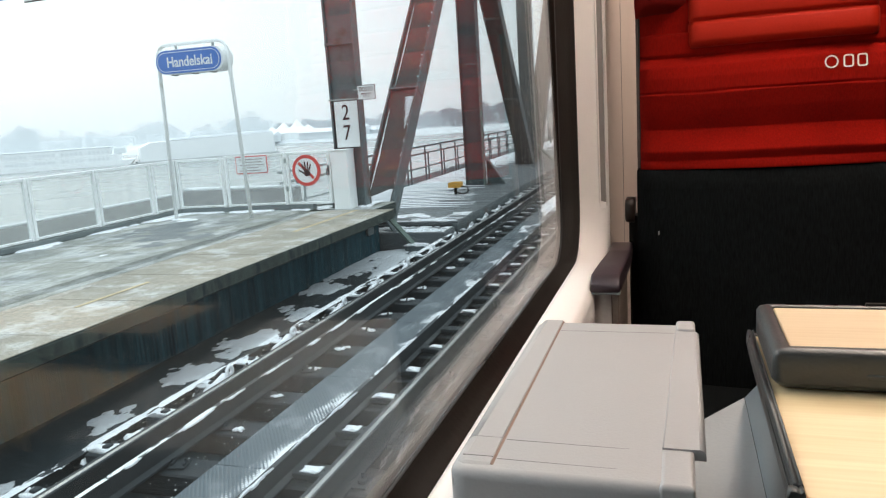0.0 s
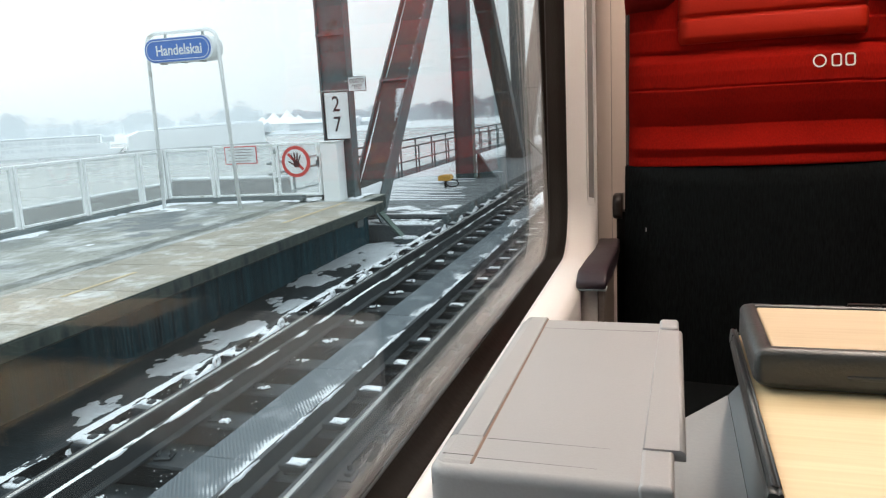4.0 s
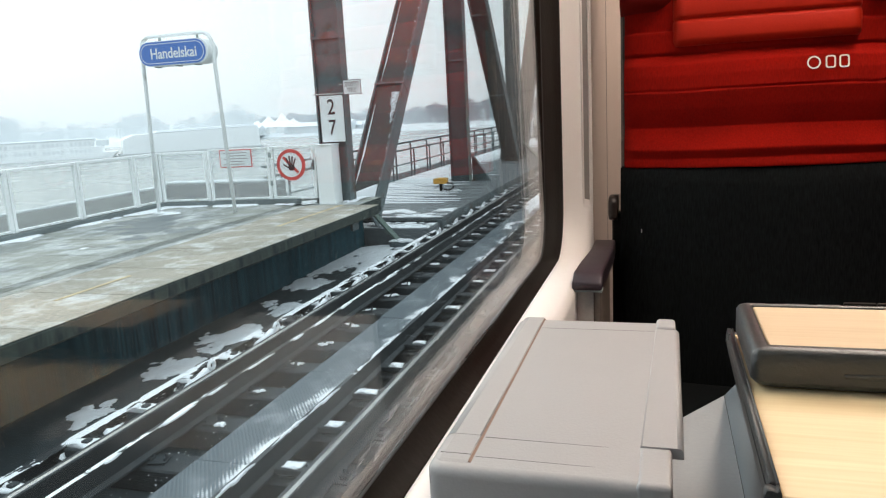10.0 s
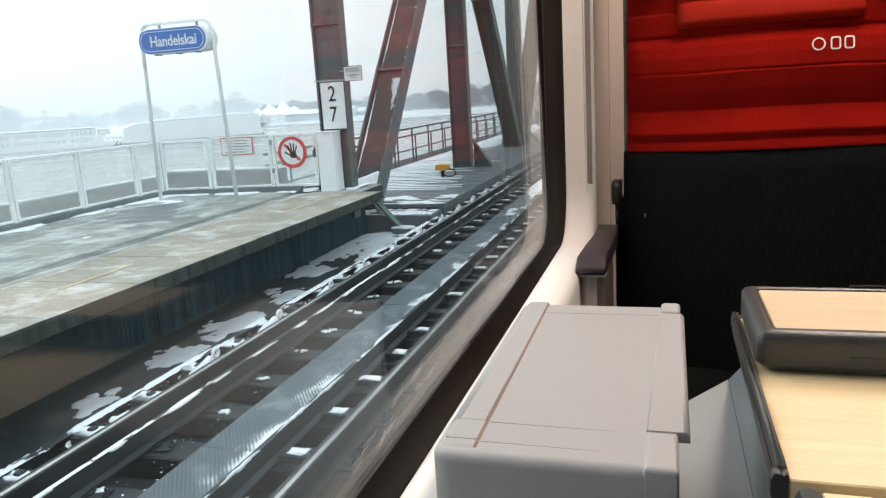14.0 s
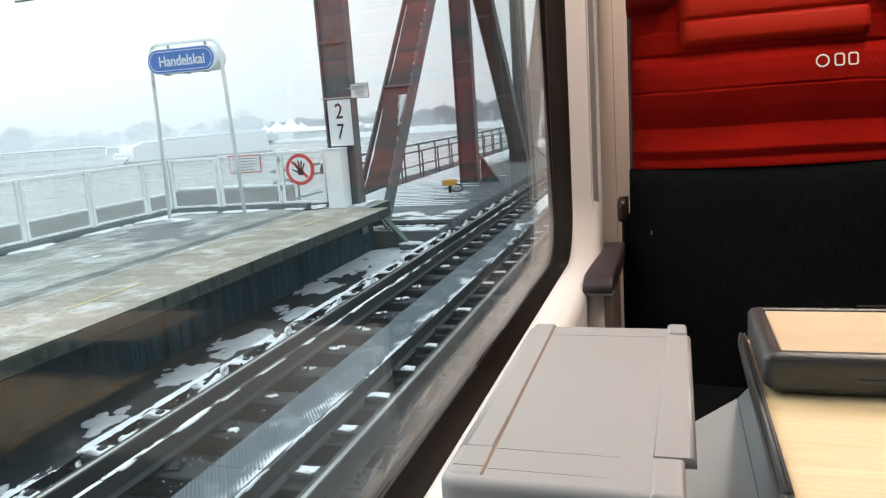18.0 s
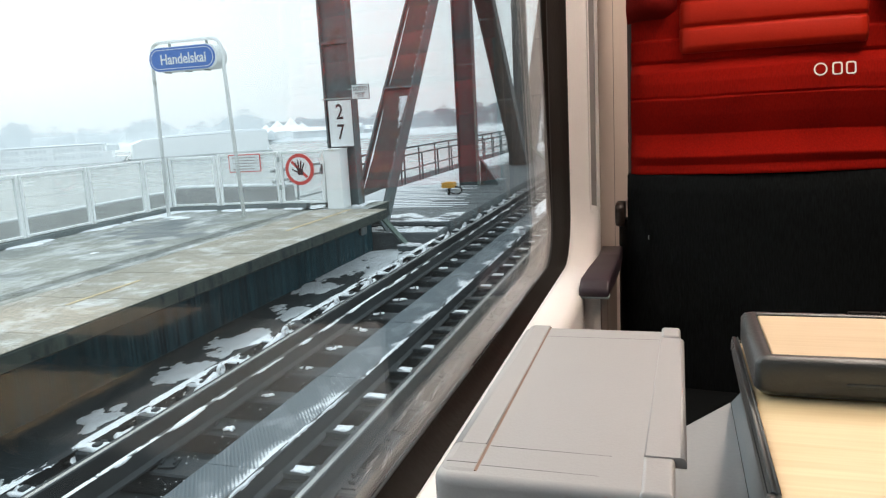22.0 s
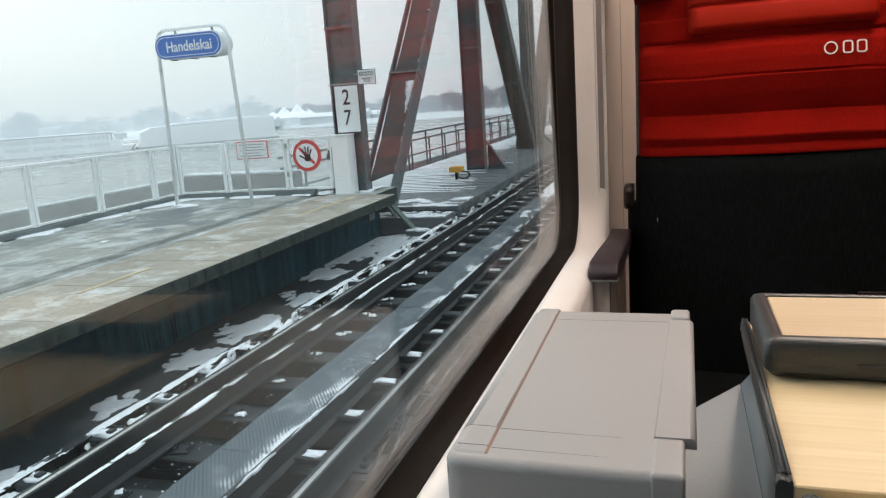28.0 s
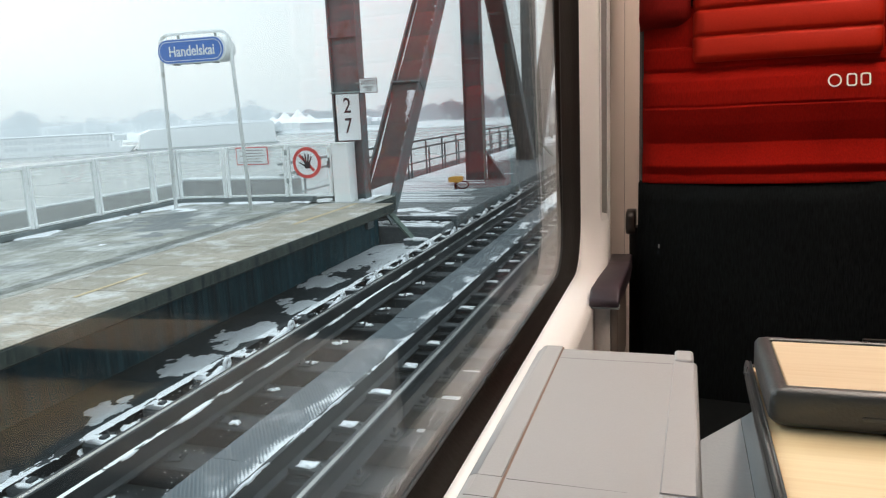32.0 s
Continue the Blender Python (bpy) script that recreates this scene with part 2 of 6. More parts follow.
def snow_dusted(name, base, snow_low, snow_high, scale=1.2, rough=0.75, stretch=(1, 1, 1), wet=(0.16, 0.18, 0.17), bump=0.3):
    """Concrete or timber with wet dark areas and thin blown snow over it, laid out in world metres."""
    m = bpy.data.materials.new(name)
    m.use_nodes = True
    n, l = m.node_tree.nodes, m.node_tree.links
    p = n["Principled BSDF"]
    tc, mp = n.new("ShaderNodeTexCoord"), n.new("ShaderNodeMapping")
    mp.inputs["Scale"].default_value = stretch
    l.new(tc.outputs["Object"], mp.inputs[0])
    fine, big, sn = n.new("ShaderNodeTexNoise"), n.new("ShaderNodeTexNoise"), n.new("ShaderNodeTexNoise")
    for tex, s, d, v in ((fine, 35, 6, tc.outputs["Object"]), (big, 1.1, 7, tc.outputs["Object"]), (sn, scale, 9, mp.outputs[0])):
        tex.inputs["Scale"].default_value, tex.inputs["Detail"].default_value = s, d
        l.new(v, tex.inputs["Vector"])
    sn.inputs["Roughness"].default_value = 0.72
    r1, r2, r3 = n.new("ShaderNodeValToRGB"), n.new("ShaderNodeValToRGB"), n.new("ShaderNodeValToRGB")
    r1.color_ramp.elements[0].position, r1.color_ramp.elements[1].position = 0.3, 0.7
    c = Vector(base)
    r1.color_ramp.elements[0].color, r1.color_ramp.elements[1].color = (*(c * 0.6), 1), (*(c * 1.25), 1)
    l.new(fine.outputs[0], r1.inputs[0])
    r2.color_ramp.elements[0].position, r2.color_ramp.elements[1].position = 0.44, 0.60
    l.new(big.outputs[0], r2.inputs[0])
    m1, m2 = n.new("ShaderNodeMix"), n.new("ShaderNodeMix")
    m1.data_type = m2.data_type = "RGBA"
    wetf = n.new("ShaderNodeMath")
    wetf.operation, wetf.inputs[1].default_value = "MULTIPLY", 0.75
    l.new(r2.outputs[0], wetf.inputs[0])
    l.new(wetf.outputs[0], m1.inputs[0])
    l.new(r1.outputs[0], m1.inputs[6])
    m1.inputs[7].default_value = (*wet, 1)
    r3.color_ramp.elements[0].position, r3.color_ramp.elements[1].position = snow_low, snow_high
    l.new(sn.outputs[0], r3.inputs[0])
    l.new(r3.outputs[0], m2.inputs[0])
    l.new(m1.outputs[2], m2.inputs[6])
    m2.inputs[7].default_value = (0.82, 0.85, 0.88, 1)
    l.new(m2.outputs[2], p.inputs["Base Color"])
    p.inputs["Roughness"].default_value = rough
    b = n.new("ShaderNodeBump")
    b.inputs["Strength"].default_value, b.inputs["Distance"].default_value = bump, 0.01
    l.new(fine.outputs[0], b.inputs["Height"])
    l.new(b.outputs[0], p.inputs["Normal"])
    return m


def checker_plate(name, color):
    """Rolled steel plate with crossed raised ribs, wet and dusted."""
    m = bpy.data.materials.new(name)
    m.use_nodes = True
    n, l = m.node_tree.nodes, m.node_tree.links
    p = n["Principled BSDF"]
    tc = n.new("ShaderNodeTexCoord")
    waves = []
    for ang in (35, -35):
        mp, wv = n.new("ShaderNodeMapping"), n.new("ShaderNodeTexWave")
        mp.inputs["Rotation"].default_value = (0, 0, radians(ang))
        wv.inputs["Scale"].default_value = 14.0
        l.new(tc.outputs["Object"], mp.inputs[0])
        l.new(mp.outputs[0], wv.inputs[0])
        waves.append(wv)
    mx = n.new("ShaderNodeMath")
    mx.operation = "MAXIMUM"
    l.new(waves[0].outputs["Fac"], mx.inputs[0])
    l.new(waves[1].outputs["Fac"], mx.inputs[1])
    ns, ramp, mix = n.new("ShaderNodeTexNoise"), n.new("ShaderNodeValToRGB"), n.new("ShaderNodeMix")
    ns.inputs["Scale"].default_value, ns.inputs["Detail"].default_value = 3.5, 10.0
    l.new(tc.outputs["Object"], ns.inputs["Vector"])
    sub = n.new("ShaderNodeMath")
    sub.operation, sub.inputs[1].default_value, sub.inputs[2].default_value = "MULTIPLY_ADD", -0.10, 0.0
    l.new(mx.outputs[0], sub.inputs[0])
    ad = n.new("ShaderNodeMath")
    l.new(ns.outputs[0], ad.inputs[0])
    l.new(sub.outputs[0], ad.inputs[1])
    drift, along, far = n.new("ShaderNodeTexNoise"), n.new("ShaderNodeMapping"), n.new("ShaderNodeSeparateXYZ")
    along.inputs["Scale"].default_value = (2.0, 1.0, 1.0)
    l.new(tc.outputs["Object"], along.inputs[0])
    info, shift = n.new("ShaderNodeObjectInfo"), n.new("ShaderNodeMath")
    shift.operation, shift.inputs[1].default_value = "MULTIPLY", 40.0
    l.new(info.outputs["Random"], shift.inputs[0])
    drift.noise_dimensions = "4D"
    l.new(shift.outputs[0], drift.inputs["W"])
    drift.inputs["Scale"].default_value, drift.inputs["Detail"].default_value = 2.3, 5.0
    l.new(along.outputs[0], drift.inputs["Vector"])
    l.new(tc.outputs["Object"], far.inputs[0])
    edge, lie, rise = n.new("ShaderNodeMath"), n.new("ShaderNodeMath"), n.new("ShaderNodeMath")
    edge.operation, edge.inputs[1].default_value, edge.inputs[2].default_value = "MULTIPLY_ADD", 2.1, -0.26
    l.new(far.outputs["X"], edge.inputs[0])
    lie.operation, lie.inputs[1].default_value, lie.inputs[2].default_value = "MULTIPLY_ADD", 1.5, -0.72
    l.new(drift.outputs[0], lie.inputs[0])
    l.new(edge.outputs[0], rise.inputs[0])
    l.new(lie.outputs[0], rise.inputs[1])
    crust = n.new("ShaderNodeMath")
    crust.operation, crust.inputs[1].default_value = "MULTIPLY_ADD", -0.16
    l.new(mx.outputs[0], crust.inputs[0])
    l.new(rise.outputs[0], crust.inputs[2])
    cover = n.new("ShaderNodeMapRange")
    cover.inputs[1].default_value, cover.inputs[2].default_value = -0.06, 0.05
    l.new(crust.outputs[0], cover.inputs[0])
    ramp.color_ramp.elements[0].position, ramp.color_ramp.elements[1].position = 0.44, 0.62
    l.new(ad.outputs[0], ramp.inputs[0])
    mix.data_type = "RGBA"
    f = n.new("ShaderNodeMath")
    f.operation, f.inputs[1].default_value = "MULTIPLY", 0.22
    l.new(ramp.outputs[0], f.inputs[0])
    l.new(f.outputs[0], mix.inputs[0])
    ribs = n.new("ShaderNodeMix")
    ribs.data_type = "RGBA"
    c = Vector(color)
    ribs.inputs[6].default_value, ribs.inputs[7].default_value = (*(c * 0.55), 1), (*(c * 1.7), 1)
    l.new(mx.outputs[0], ribs.inputs[0])
    l.new(ribs.outputs[2], mix.inputs[6])
    mix.inputs[7].default_value = (0.75, 0.78, 0.8, 1)
    top = n.new("ShaderNodeMix")
    top.data_type = "RGBA"
    l.new(cover.outputs[0], top.inputs[0])
    l.new(mix.outputs[2], top.inputs[6])
    top.inputs[7].default_value = (0.80, 0.83, 0.86, 1)
    l.new(top.outputs[2], p.inputs["Base Color"])
    p.inputs["Roughness"].default_value, p.inputs["Metallic"].default_value = 0.5, 0.1
    b = n.new("ShaderNodeBump")
    b.inputs["Strength"].default_value, b.inputs["Distance"].default_value = 0.7, 0.004
    l.new(mx.outputs[0], b.inputs["Height"])
    l.new(b.outputs[0], p.inputs["Normal"])
    return m


WHITE_LINING = material("white_plastic_lining", (0.92, 0.874, 0.848), 0.45, vary=0.02, grain=300, bump=0.03)
GREY_LINING = material("pale_grey_plastic", (0.372, 0.362, 0.36), 0.42, vary=0.03, grain=500, blotch=4, bump=0.06)
GREY_BLIND = material("grey_blind_guide", (0.30, 0.275, 0.26), 0.4, vary=0.05)
RUBBER = material("black_rubber", (0.0105, 0.0082, 0.0066), 0.45, vary=0.2, grain=120, bump=0.05, spec=0.09)
BEECH = wood_material("beech_laminate", (0.70, 0.52, 0.285), (0.80, 0.645, 0.40))
LEAF_BEECH = wood_material("rosy_beech_laminate", (0.60, 0.435, 0.265), (0.69, 0.545, 0.365))
EDGE_GREY = material("dark_grey_table_edging", (0.044, 0.048, 0.049), 0.34, vary=0.06, grain=400, bump=0.1)
BRACKET = material("light_grey_painted_bracket", (0.29, 0.30, 0.305), 0.5, vary=0.06, grain=200, bump=0.05)
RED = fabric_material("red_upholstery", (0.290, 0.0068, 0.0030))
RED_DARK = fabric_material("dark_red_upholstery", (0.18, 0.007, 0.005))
RED_LEATHER = material("red_leather", (0.43, 0.017, 0.0056), 0.55, vary=0.08, grain=250, bump=0.05, spec=0.12)
BLACK_FABRIC = fabric_material("black_upholstery", (0.0058, 0.0069, 0.0073), 800, 0.95, 0.10, 0.2)
ARM_LEATHER = material("dark_armrest_pad", (0.035, 0.022, 0.028), 0.35, vary=0.1, grain=200, bump=0.06)
LATCH = material("dark_brown_latch_plastic", (0.020, 0.012, 0.009), 0.4, vary=0.15, grain=150, bump=0.05)
STITCH = material("white_embroidery", (0.88, 0.80, 0.72), 0.8, vary=0.05)
UNSEEN_DARK = material("dark_unseen_wall", (0.030, 0.032, 0.038), 0.6, vary=0.06)
CAR_FLOOR = material("grey_floor_covering", (0.10, 0.10, 0.11), 0.7, vary=0.2)
CEILING = material("white_ceiling_panel", (0.75, 0.74, 0.72), 0.5, vary=0.02)
LAMP = emission_material("warm_light_strip", (1.0, 0.846, 0.722), 24.5)

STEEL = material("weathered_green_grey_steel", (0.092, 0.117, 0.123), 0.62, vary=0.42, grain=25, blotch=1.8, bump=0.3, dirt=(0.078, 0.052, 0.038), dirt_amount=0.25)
DARK_STEEL = material("darker_green_steel", (0.038, 0.056, 0.062), 0.55, vary=0.4, grain=25, blotch=1.8, bump=0.3, dirt=(0.050, 0.040, 0.036), dirt_amount=0.25)
RUSTY = material("rusty_brown_steel", (0.046, 0.044, 0.042), 0.7, vary=0.4, grain=25, blotch=2.0, bump=0.25, dirt=(0.095, 0.055, 0.034), dirt_amount=0.2)
GALV = material("galvanised_steel", (0.34, 0.38, 0.37), 0.5, metal=0.3, vary=0.12, grain=60, bump=0.08)
RAIL_TOP = material("worn_rail_steel", (0.42, 0.42, 0.41), 0.26, metal=0.9, vary=0.2, grain=30, blotch=2, stretch=(1, 0.05, 1), bump=0.05)
RAIL_SIDE = material("rusty_rail_side", (0.018, 0.025, 0.029), 0.6, vary=0.3, grain=30, blotch=2)
SLEEPER = material("dark_wet_timber", (0.016, 0.023, 0.027), 0.7, vary=0.5, grain=40, blotch=4, stretch=(0.3, 3, 3), bump=0.4, random_tone=0.25)
TRACK_BED = material("dark_wet_track_bed", (0.029, 0.041, 0.046), 0.75, spec=0.25, vary=0.5, grain=18, blotch=2, bump=0.6)
# Shade below the platform overhang is put into this near-black wall colour.
VOID_WALL = material("shade_dark_wall", (0.014, 0.048, 0.062), 0.8, vary=0.9, grain=9, blotch=1.6, bump=0.3, stretch=(2.0, 4.0, 0.12), dirt=(0.020, 0.034, 0.038), dirt_amount=0.05, spec=0.12)
PLATE = checker_plate("checker_plate_steel", (0.048, 0.067, 0.080))
# Shade beside the platform is put into this greyer snow colour.
SHADED_SNOW = material("shade_grey_snow", (0.64, 0.68, 0.71), 0.8, vary=0.18, grain=30, blotch=5, bump=0.5, spec=0.3)
SNOW = material("snow", (0.86, 0.89, 0.92), 0.85, vary=0.05, grain=25, blotch=4, bump=0.5, spec=0.2)
PLATFORM = snow_dusted("platform_concrete", (0.285, 0.295, 0.262), 0.46, 0.84, 1.7, stretch=(1.25, 0.8, 1), wet=(0.165, 0.185, 0.18))
EDGE_PAVING = snow_dusted("platform_edge_paving", (0.365, 0.33, 0.268), 0.50, 0.85, 3.0, wet=(0.25, 0.235, 0.19))
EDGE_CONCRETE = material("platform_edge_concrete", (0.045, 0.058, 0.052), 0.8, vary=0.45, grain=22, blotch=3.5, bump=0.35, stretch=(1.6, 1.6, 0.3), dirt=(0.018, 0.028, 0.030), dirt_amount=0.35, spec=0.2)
PARAPET = material("parapet_concrete", (0.24, 0.229, 0.208), 0.85, vary=0.2, grain=25, blotch=2, bump=0.25)
KERB = material("dark_grey_kerb_concrete", (0.160, 0.185, 0.185), 0.85, vary=0.25, grain=25, blotch=2, bump=0.3)
DECK = material("grey_deck_board", (0.112, 0.128, 0.137), 0.6, vary=0.25, grain=30, blotch=1.2, bump=0.25, stretch=(0.4, 4, 1), random_tone=0.18)
WHITE_PAINT = material("white_painted_steel", (0.89, 0.91, 0.905), 0.4, vary=0.06, grain=60, blotch=3, bump=0.04, dirt=(0.62, 0.63, 0.58), dirt_amount=0.0)
SIGN_BLUE = material("blue_sign_face", (0.085, 0.20, 0.56), 0.35, vary=0.04, bump=0.0)
SIGN_WHITE = material("white_sign_face", (0.82, 0.84, 0.84), 0.4, vary=0.03, bump=0.0)
SIGN_RED = material("red_sign_paint", (0.62, 0.07, 0.06), 0.45, vary=0.06, bump=0.0)
SIGN_BLACK = material("black_sign_paint", (0.012, 0.012, 0.014), 0.5, vary=0.1, bump=0.0)
YELLOW = material("yellow_paint", (0.62, 0.31, 0.035), 0.5, vary=0.12, grain=40, bump=0.05)
YELLOW_LINE = material("worn_yellow_line", (0.52, 0.41, 0.24), 0.75, vary=0.25, grain=30, blotch=6)
TACTILE = snow_dusted("wet_groove_concrete", (0.060, 0.075, 0.082), 0.55, 0.95, 2.0, wet=(0.040, 0.055, 0.062))
WET_FILM = material("wet_dark_concrete", (0.082, 0.104, 0.114), 0.45, vary=0.35, grain=30, blotch=3, bump=0.2)
CABINET_GREY = material("grey_cabinet_paint", (0.55, 0.57, 0.55), 0.45, vary=0.06)
GREEN_STEEL = material("green_painted_steel", (0.16, 0.22, 0.19), 0.55, vary=0.15)
SHIP_WHITE = material("white_ship_paint", (0.92, 0.94, 0.945), 0.5, vary=0.04, grain=0.6, blotch=0.1, bump=0.0)
# Distance haze is put into these colours: far glass, hull and trees are paled.
SHIP_SHADE = material("pale_grey_ship_glass", (0.74, 0.775, 0.79), 0.4, vary=0.05, bump=0.0)
HULL_DARK = material("grey_hull", (0.55, 0.58, 0.585), 0.6, vary=0.1, bump=0.0)
HAZE_TREE = material("haze_paled_frost_trees", (0.55, 0.585, 0.61), 0.9, vary=0.1, grain=0.5, blotch=0.05, bump=0.0)
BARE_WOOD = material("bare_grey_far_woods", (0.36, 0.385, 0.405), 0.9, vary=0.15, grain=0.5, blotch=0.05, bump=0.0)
FAR_HAZE_TREE = material("haze_paled_far_trees", (0.69, 0.72, 0.74), 0.9, vary=0.06, grain=0.5, blotch=0.05, bump=0.0)
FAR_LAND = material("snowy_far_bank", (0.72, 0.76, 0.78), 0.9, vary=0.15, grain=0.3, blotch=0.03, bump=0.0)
WATER = material("grey_river", (0.33, 0.350, 0.352), 0.25, vary=0.1, grain=0.4, blotch=0.03, bump=0.2)
PANE = glass_material("window_glass", f0=0.030, gain=0.66)
OUTER_PANE = glass_material("dusty_window_glass", (0.952, 0.984, 0.994), f0=0.008, milk=0.011, gain=0.30, grain=9.0, uneven=0.6)
FENCE_GLASS = glass_material("fence_glass", (0.94, 0.955, 0.955), 0.04, milk=0.20, grain=0.8, uneven=0.15)


# ---- building helpers ----
def part(name, bm, mat, parent=None, label="", smooth=False):
    me = bpy.data.meshes.new(name)
    bmesh.ops.recalc_face_normals(bm, faces=bm.faces[:])
    if smooth:
        for f in bm.faces:
            f.smooth = True
    bm.to_mesh(me)
    bm.free()
    me.materials.append(mat)
    ob = new(name, me)
    if parent:
        ob.parent = parent
        ob.matrix_parent_inverse = parent.matrix_world.inverted()
    if label:
        ob["label"] = label
    return ob


def thing(name, place, label, category, group="", kind=""):
    e = new(name)
    e.empty_display_size = 0.1
    e.location = place
    e.matrix_world = Matrix.Translation(place)
    return tagged(e, label, category, group, kind)


def bx(bm, x0, x1, y0, y1, z0, z1, bevel=0.0, seg=1):
    v = [bm.verts.new(c) for c in ((x0, y0, z0), (x1, y0, z0), (x1, y1, z0), (x0, y1, z0), (x0, y0, z1), (x1, y0, z1), (x1, y1, z1), (x0, y1, z1))]
    fs = [bm.faces.new([v[i] for i in q]) for q in ((0, 3, 2, 1), (4, 5, 6, 7), (0, 1, 5, 4), (1, 2, 6, 5), (2, 3, 7, 6), (3, 0, 4, 7))]
    if bevel:
        es = {e for f in fs for e in f.edges}
        bmesh.ops.bevel(bm, geom=list(es), offset=bevel, segments=seg, profile=0.5, affect="EDGES")
    return v


def box(x0, x1, y0, y1, z0, z1, bevel=0.0, seg=1):
    bm = bmesh.new()
    bx(bm, x0, x1, y0, y1, z0, z1, bevel, seg)
    return bm


def prism(bm, pts, axis, a, b):
    """A polygon pushed along an axis from a to b; pts hold the other two coordinates in order."""
    def at(p, s):
        c = list(p)
        c.insert(axis, s)
        return bm.verts.new(c)
    va, vb = [at(p, a) for p in pts], [at(p, b) for p in pts]
    n = len(pts)
    bm.faces.new(va[::-1])
    bm.faces.new(vb)
    for i in range(n):
        bm.faces.new((va[i], va[(i + 1) % n], vb[(i + 1) % n], vb[i]))
    return va + vb


def prism_bm(pts, axis, a, b):
    bm = bmesh.new()
    prism(bm, pts, axis, a, b)
    return bm


def tube(bm, path, r, n=10):
    rings = []
    path = [Vector(p) for p in path]
    for i, p in enumerate(path):
        d = (path[min(i + 1, len(path) - 1)] - path[max(i - 1, 0)]).normalized()
        ref = Vector((0, 0, 1)) if abs(d.z) < 0.9 else Vector((1, 0, 0))
        u = d.cross(ref).normalized()
        w = d.cross(u)
        rings.append([bm.verts.new(p + r * (math.cos(k) * u + math.sin(k) * w)) for k in (2 * math.pi * j / n for j in range(n))])
    for a, b in zip(rings, rings[1:]):
        for j in range(n):
            k = min(range(n), key=lambda q: (a[0].co - b[q].co).length) if j == 0 else k
            bm.faces.new((a[j], a[(j + 1) % n], b[(j + 1 + k) % n], b[(j + k) % n]))
    bm.faces.new(rings[0][::-1])
    bm.faces.new(rings[-1])


def rounded(u0, u1, v0, v1, r, n=8):
    """Points round a rectangle with rounded corners, counter-clockwise from the lower right corner."""
    pts = []
    for cu, cv, a0 in ((u1 - r, v0 + r, -90), (u1 - r, v1 - r, 0), (u0 + r, v1 - r, 90), (u0 + r, v0 + r, 180)):
        for k in range(n + 1):
            a = radians(a0 + 90 * k / n)
            pts.append((cu + r * math.cos(a), cv + r * math.sin(a)))
    return pts


def loft(bm, loops, close=True, caps=False):
    rings = [[bm.verts.new(c) for c in loop] for loop in loops]
    n = len(rings[0])
    for a, b in zip(rings, rings[1:]):
        for j in range(n if close else n - 1):
            bm.faces.new((a[j], a[(j + 1) % n], b[(j + 1) % n], b[j]))
    if caps:
        bm.faces.new(rings[0][::-1])
        bm.faces.new(rings[-1])
    return rings


def lettering(name, text, size, place, turn, mat, parent, width=None, offset=0.0):
    cu = bpy.data.curves.new(name, "FONT")
    cu.body, cu.size, cu.extrude, cu.align_x, cu.align_y, cu.offset = text, size, 0.002, "CENTER", "CENTER", offset
    tmp = bpy.data.objects.new(name, cu)
    scene.collection.objects.link(tmp)
    me = bpy.data.meshes.new_from_object(tmp.evaluated_get(bpy.context.evaluated_depsgraph_get()))
    bpy.data.objects.remove(tmp)
    xs = [v.co.x for v in me.vertices]
    k = width / (max(xs) - min(xs)) if width else 1.0
    m = Matrix.Translation(place) @ turn @ Matrix.Diagonal((k, 1, 1, 1))
    me.transform(m)
    me.materials.clear()
    me.materials.append(mat)
    ob = new(name, me)
    ob.parent = parent
    ob.matrix_parent_inverse = parent.matrix_world.inverted()
    return ob


FACE_BACK = Euler((radians(90), 0, 0)).to_matrix().to_4x4()  # a sign that is read looking along +y


def snow_sheet(name, x0, x1, y0, y1, z, cell, threshold, height, scale, seed, stretch=1.0, parent=None, label="", edge=None, mat=None):
    """Lying snow in uneven patches with soft thin rims."""
    nx, ny = int((x1 - x0) / cell) + 1, int((y1 - y0) / cell) + 1
    hs = np.zeros((nx, ny))
    for i in range(nx):
        for j in range(ny):
            p = Vector(((x0 + i * cell) * scale, (y0 + j * cell) * scale / stretch, seed))
            h = noise.fractal(p, 0.62, 2.1, 6) * 0.5 + 0.5 - threshold
            if edge:
                h += edge((x0 + i * cell), (y0 + j * cell))
            hs[i, j] = h
    verts, index, faces = [], {}, []

    def vid(i, j):
        if (i, j) not in index:
            h = hs[i, j]
            index[i, j] = len(verts)
            verts.append((x0 + i * cell, y0 + j * cell, z - 0.012 + height * min(1.0, max(0.0, h * 6 + 0.35)) ** 0.6))
        return index[i, j]
    for i in range(nx - 1):
        for j in range(ny - 1):
            if max(hs[i, j], hs[i + 1, j], hs[i, j + 1], hs[i + 1, j + 1]) > 0:
                faces.append((vid(i, j), vid(i + 1, j), vid(i + 1, j + 1), vid(i, j + 1)))
    me = bpy.data.meshes.new(name)
    me.from_pydata(verts, [], faces)
    me.polygons.foreach_set("use_smooth", [True] * len(faces))
    me.materials.append(mat or SNOW)
    ob = new(name, me)
    if parent:
        ob.parent = parent
        ob.matrix_parent_inverse = parent.matrix_world.inverted()
        ob["kind"] = "stuff"
        if label:
            ob["label"] = label
        return ob
    return tagged(ob, label or "white lying snow in uneven thin patches", "snow", kind="stuff")


# ======== the train carriage ========
GLASS_X = -0.229
FLOOR_Z, CEIL_Z = 0.95, 3.05
WALL_X, FAR_X, BACK_Y, END_Y = -0.151, 2.45, -1.40, 3.40
Nc = 10


def ring(x, y0, y1, z0, z1, r):
    return [(x, u, v) for u, v in rounded(y0, y1, z0, z1, r, Nc)]


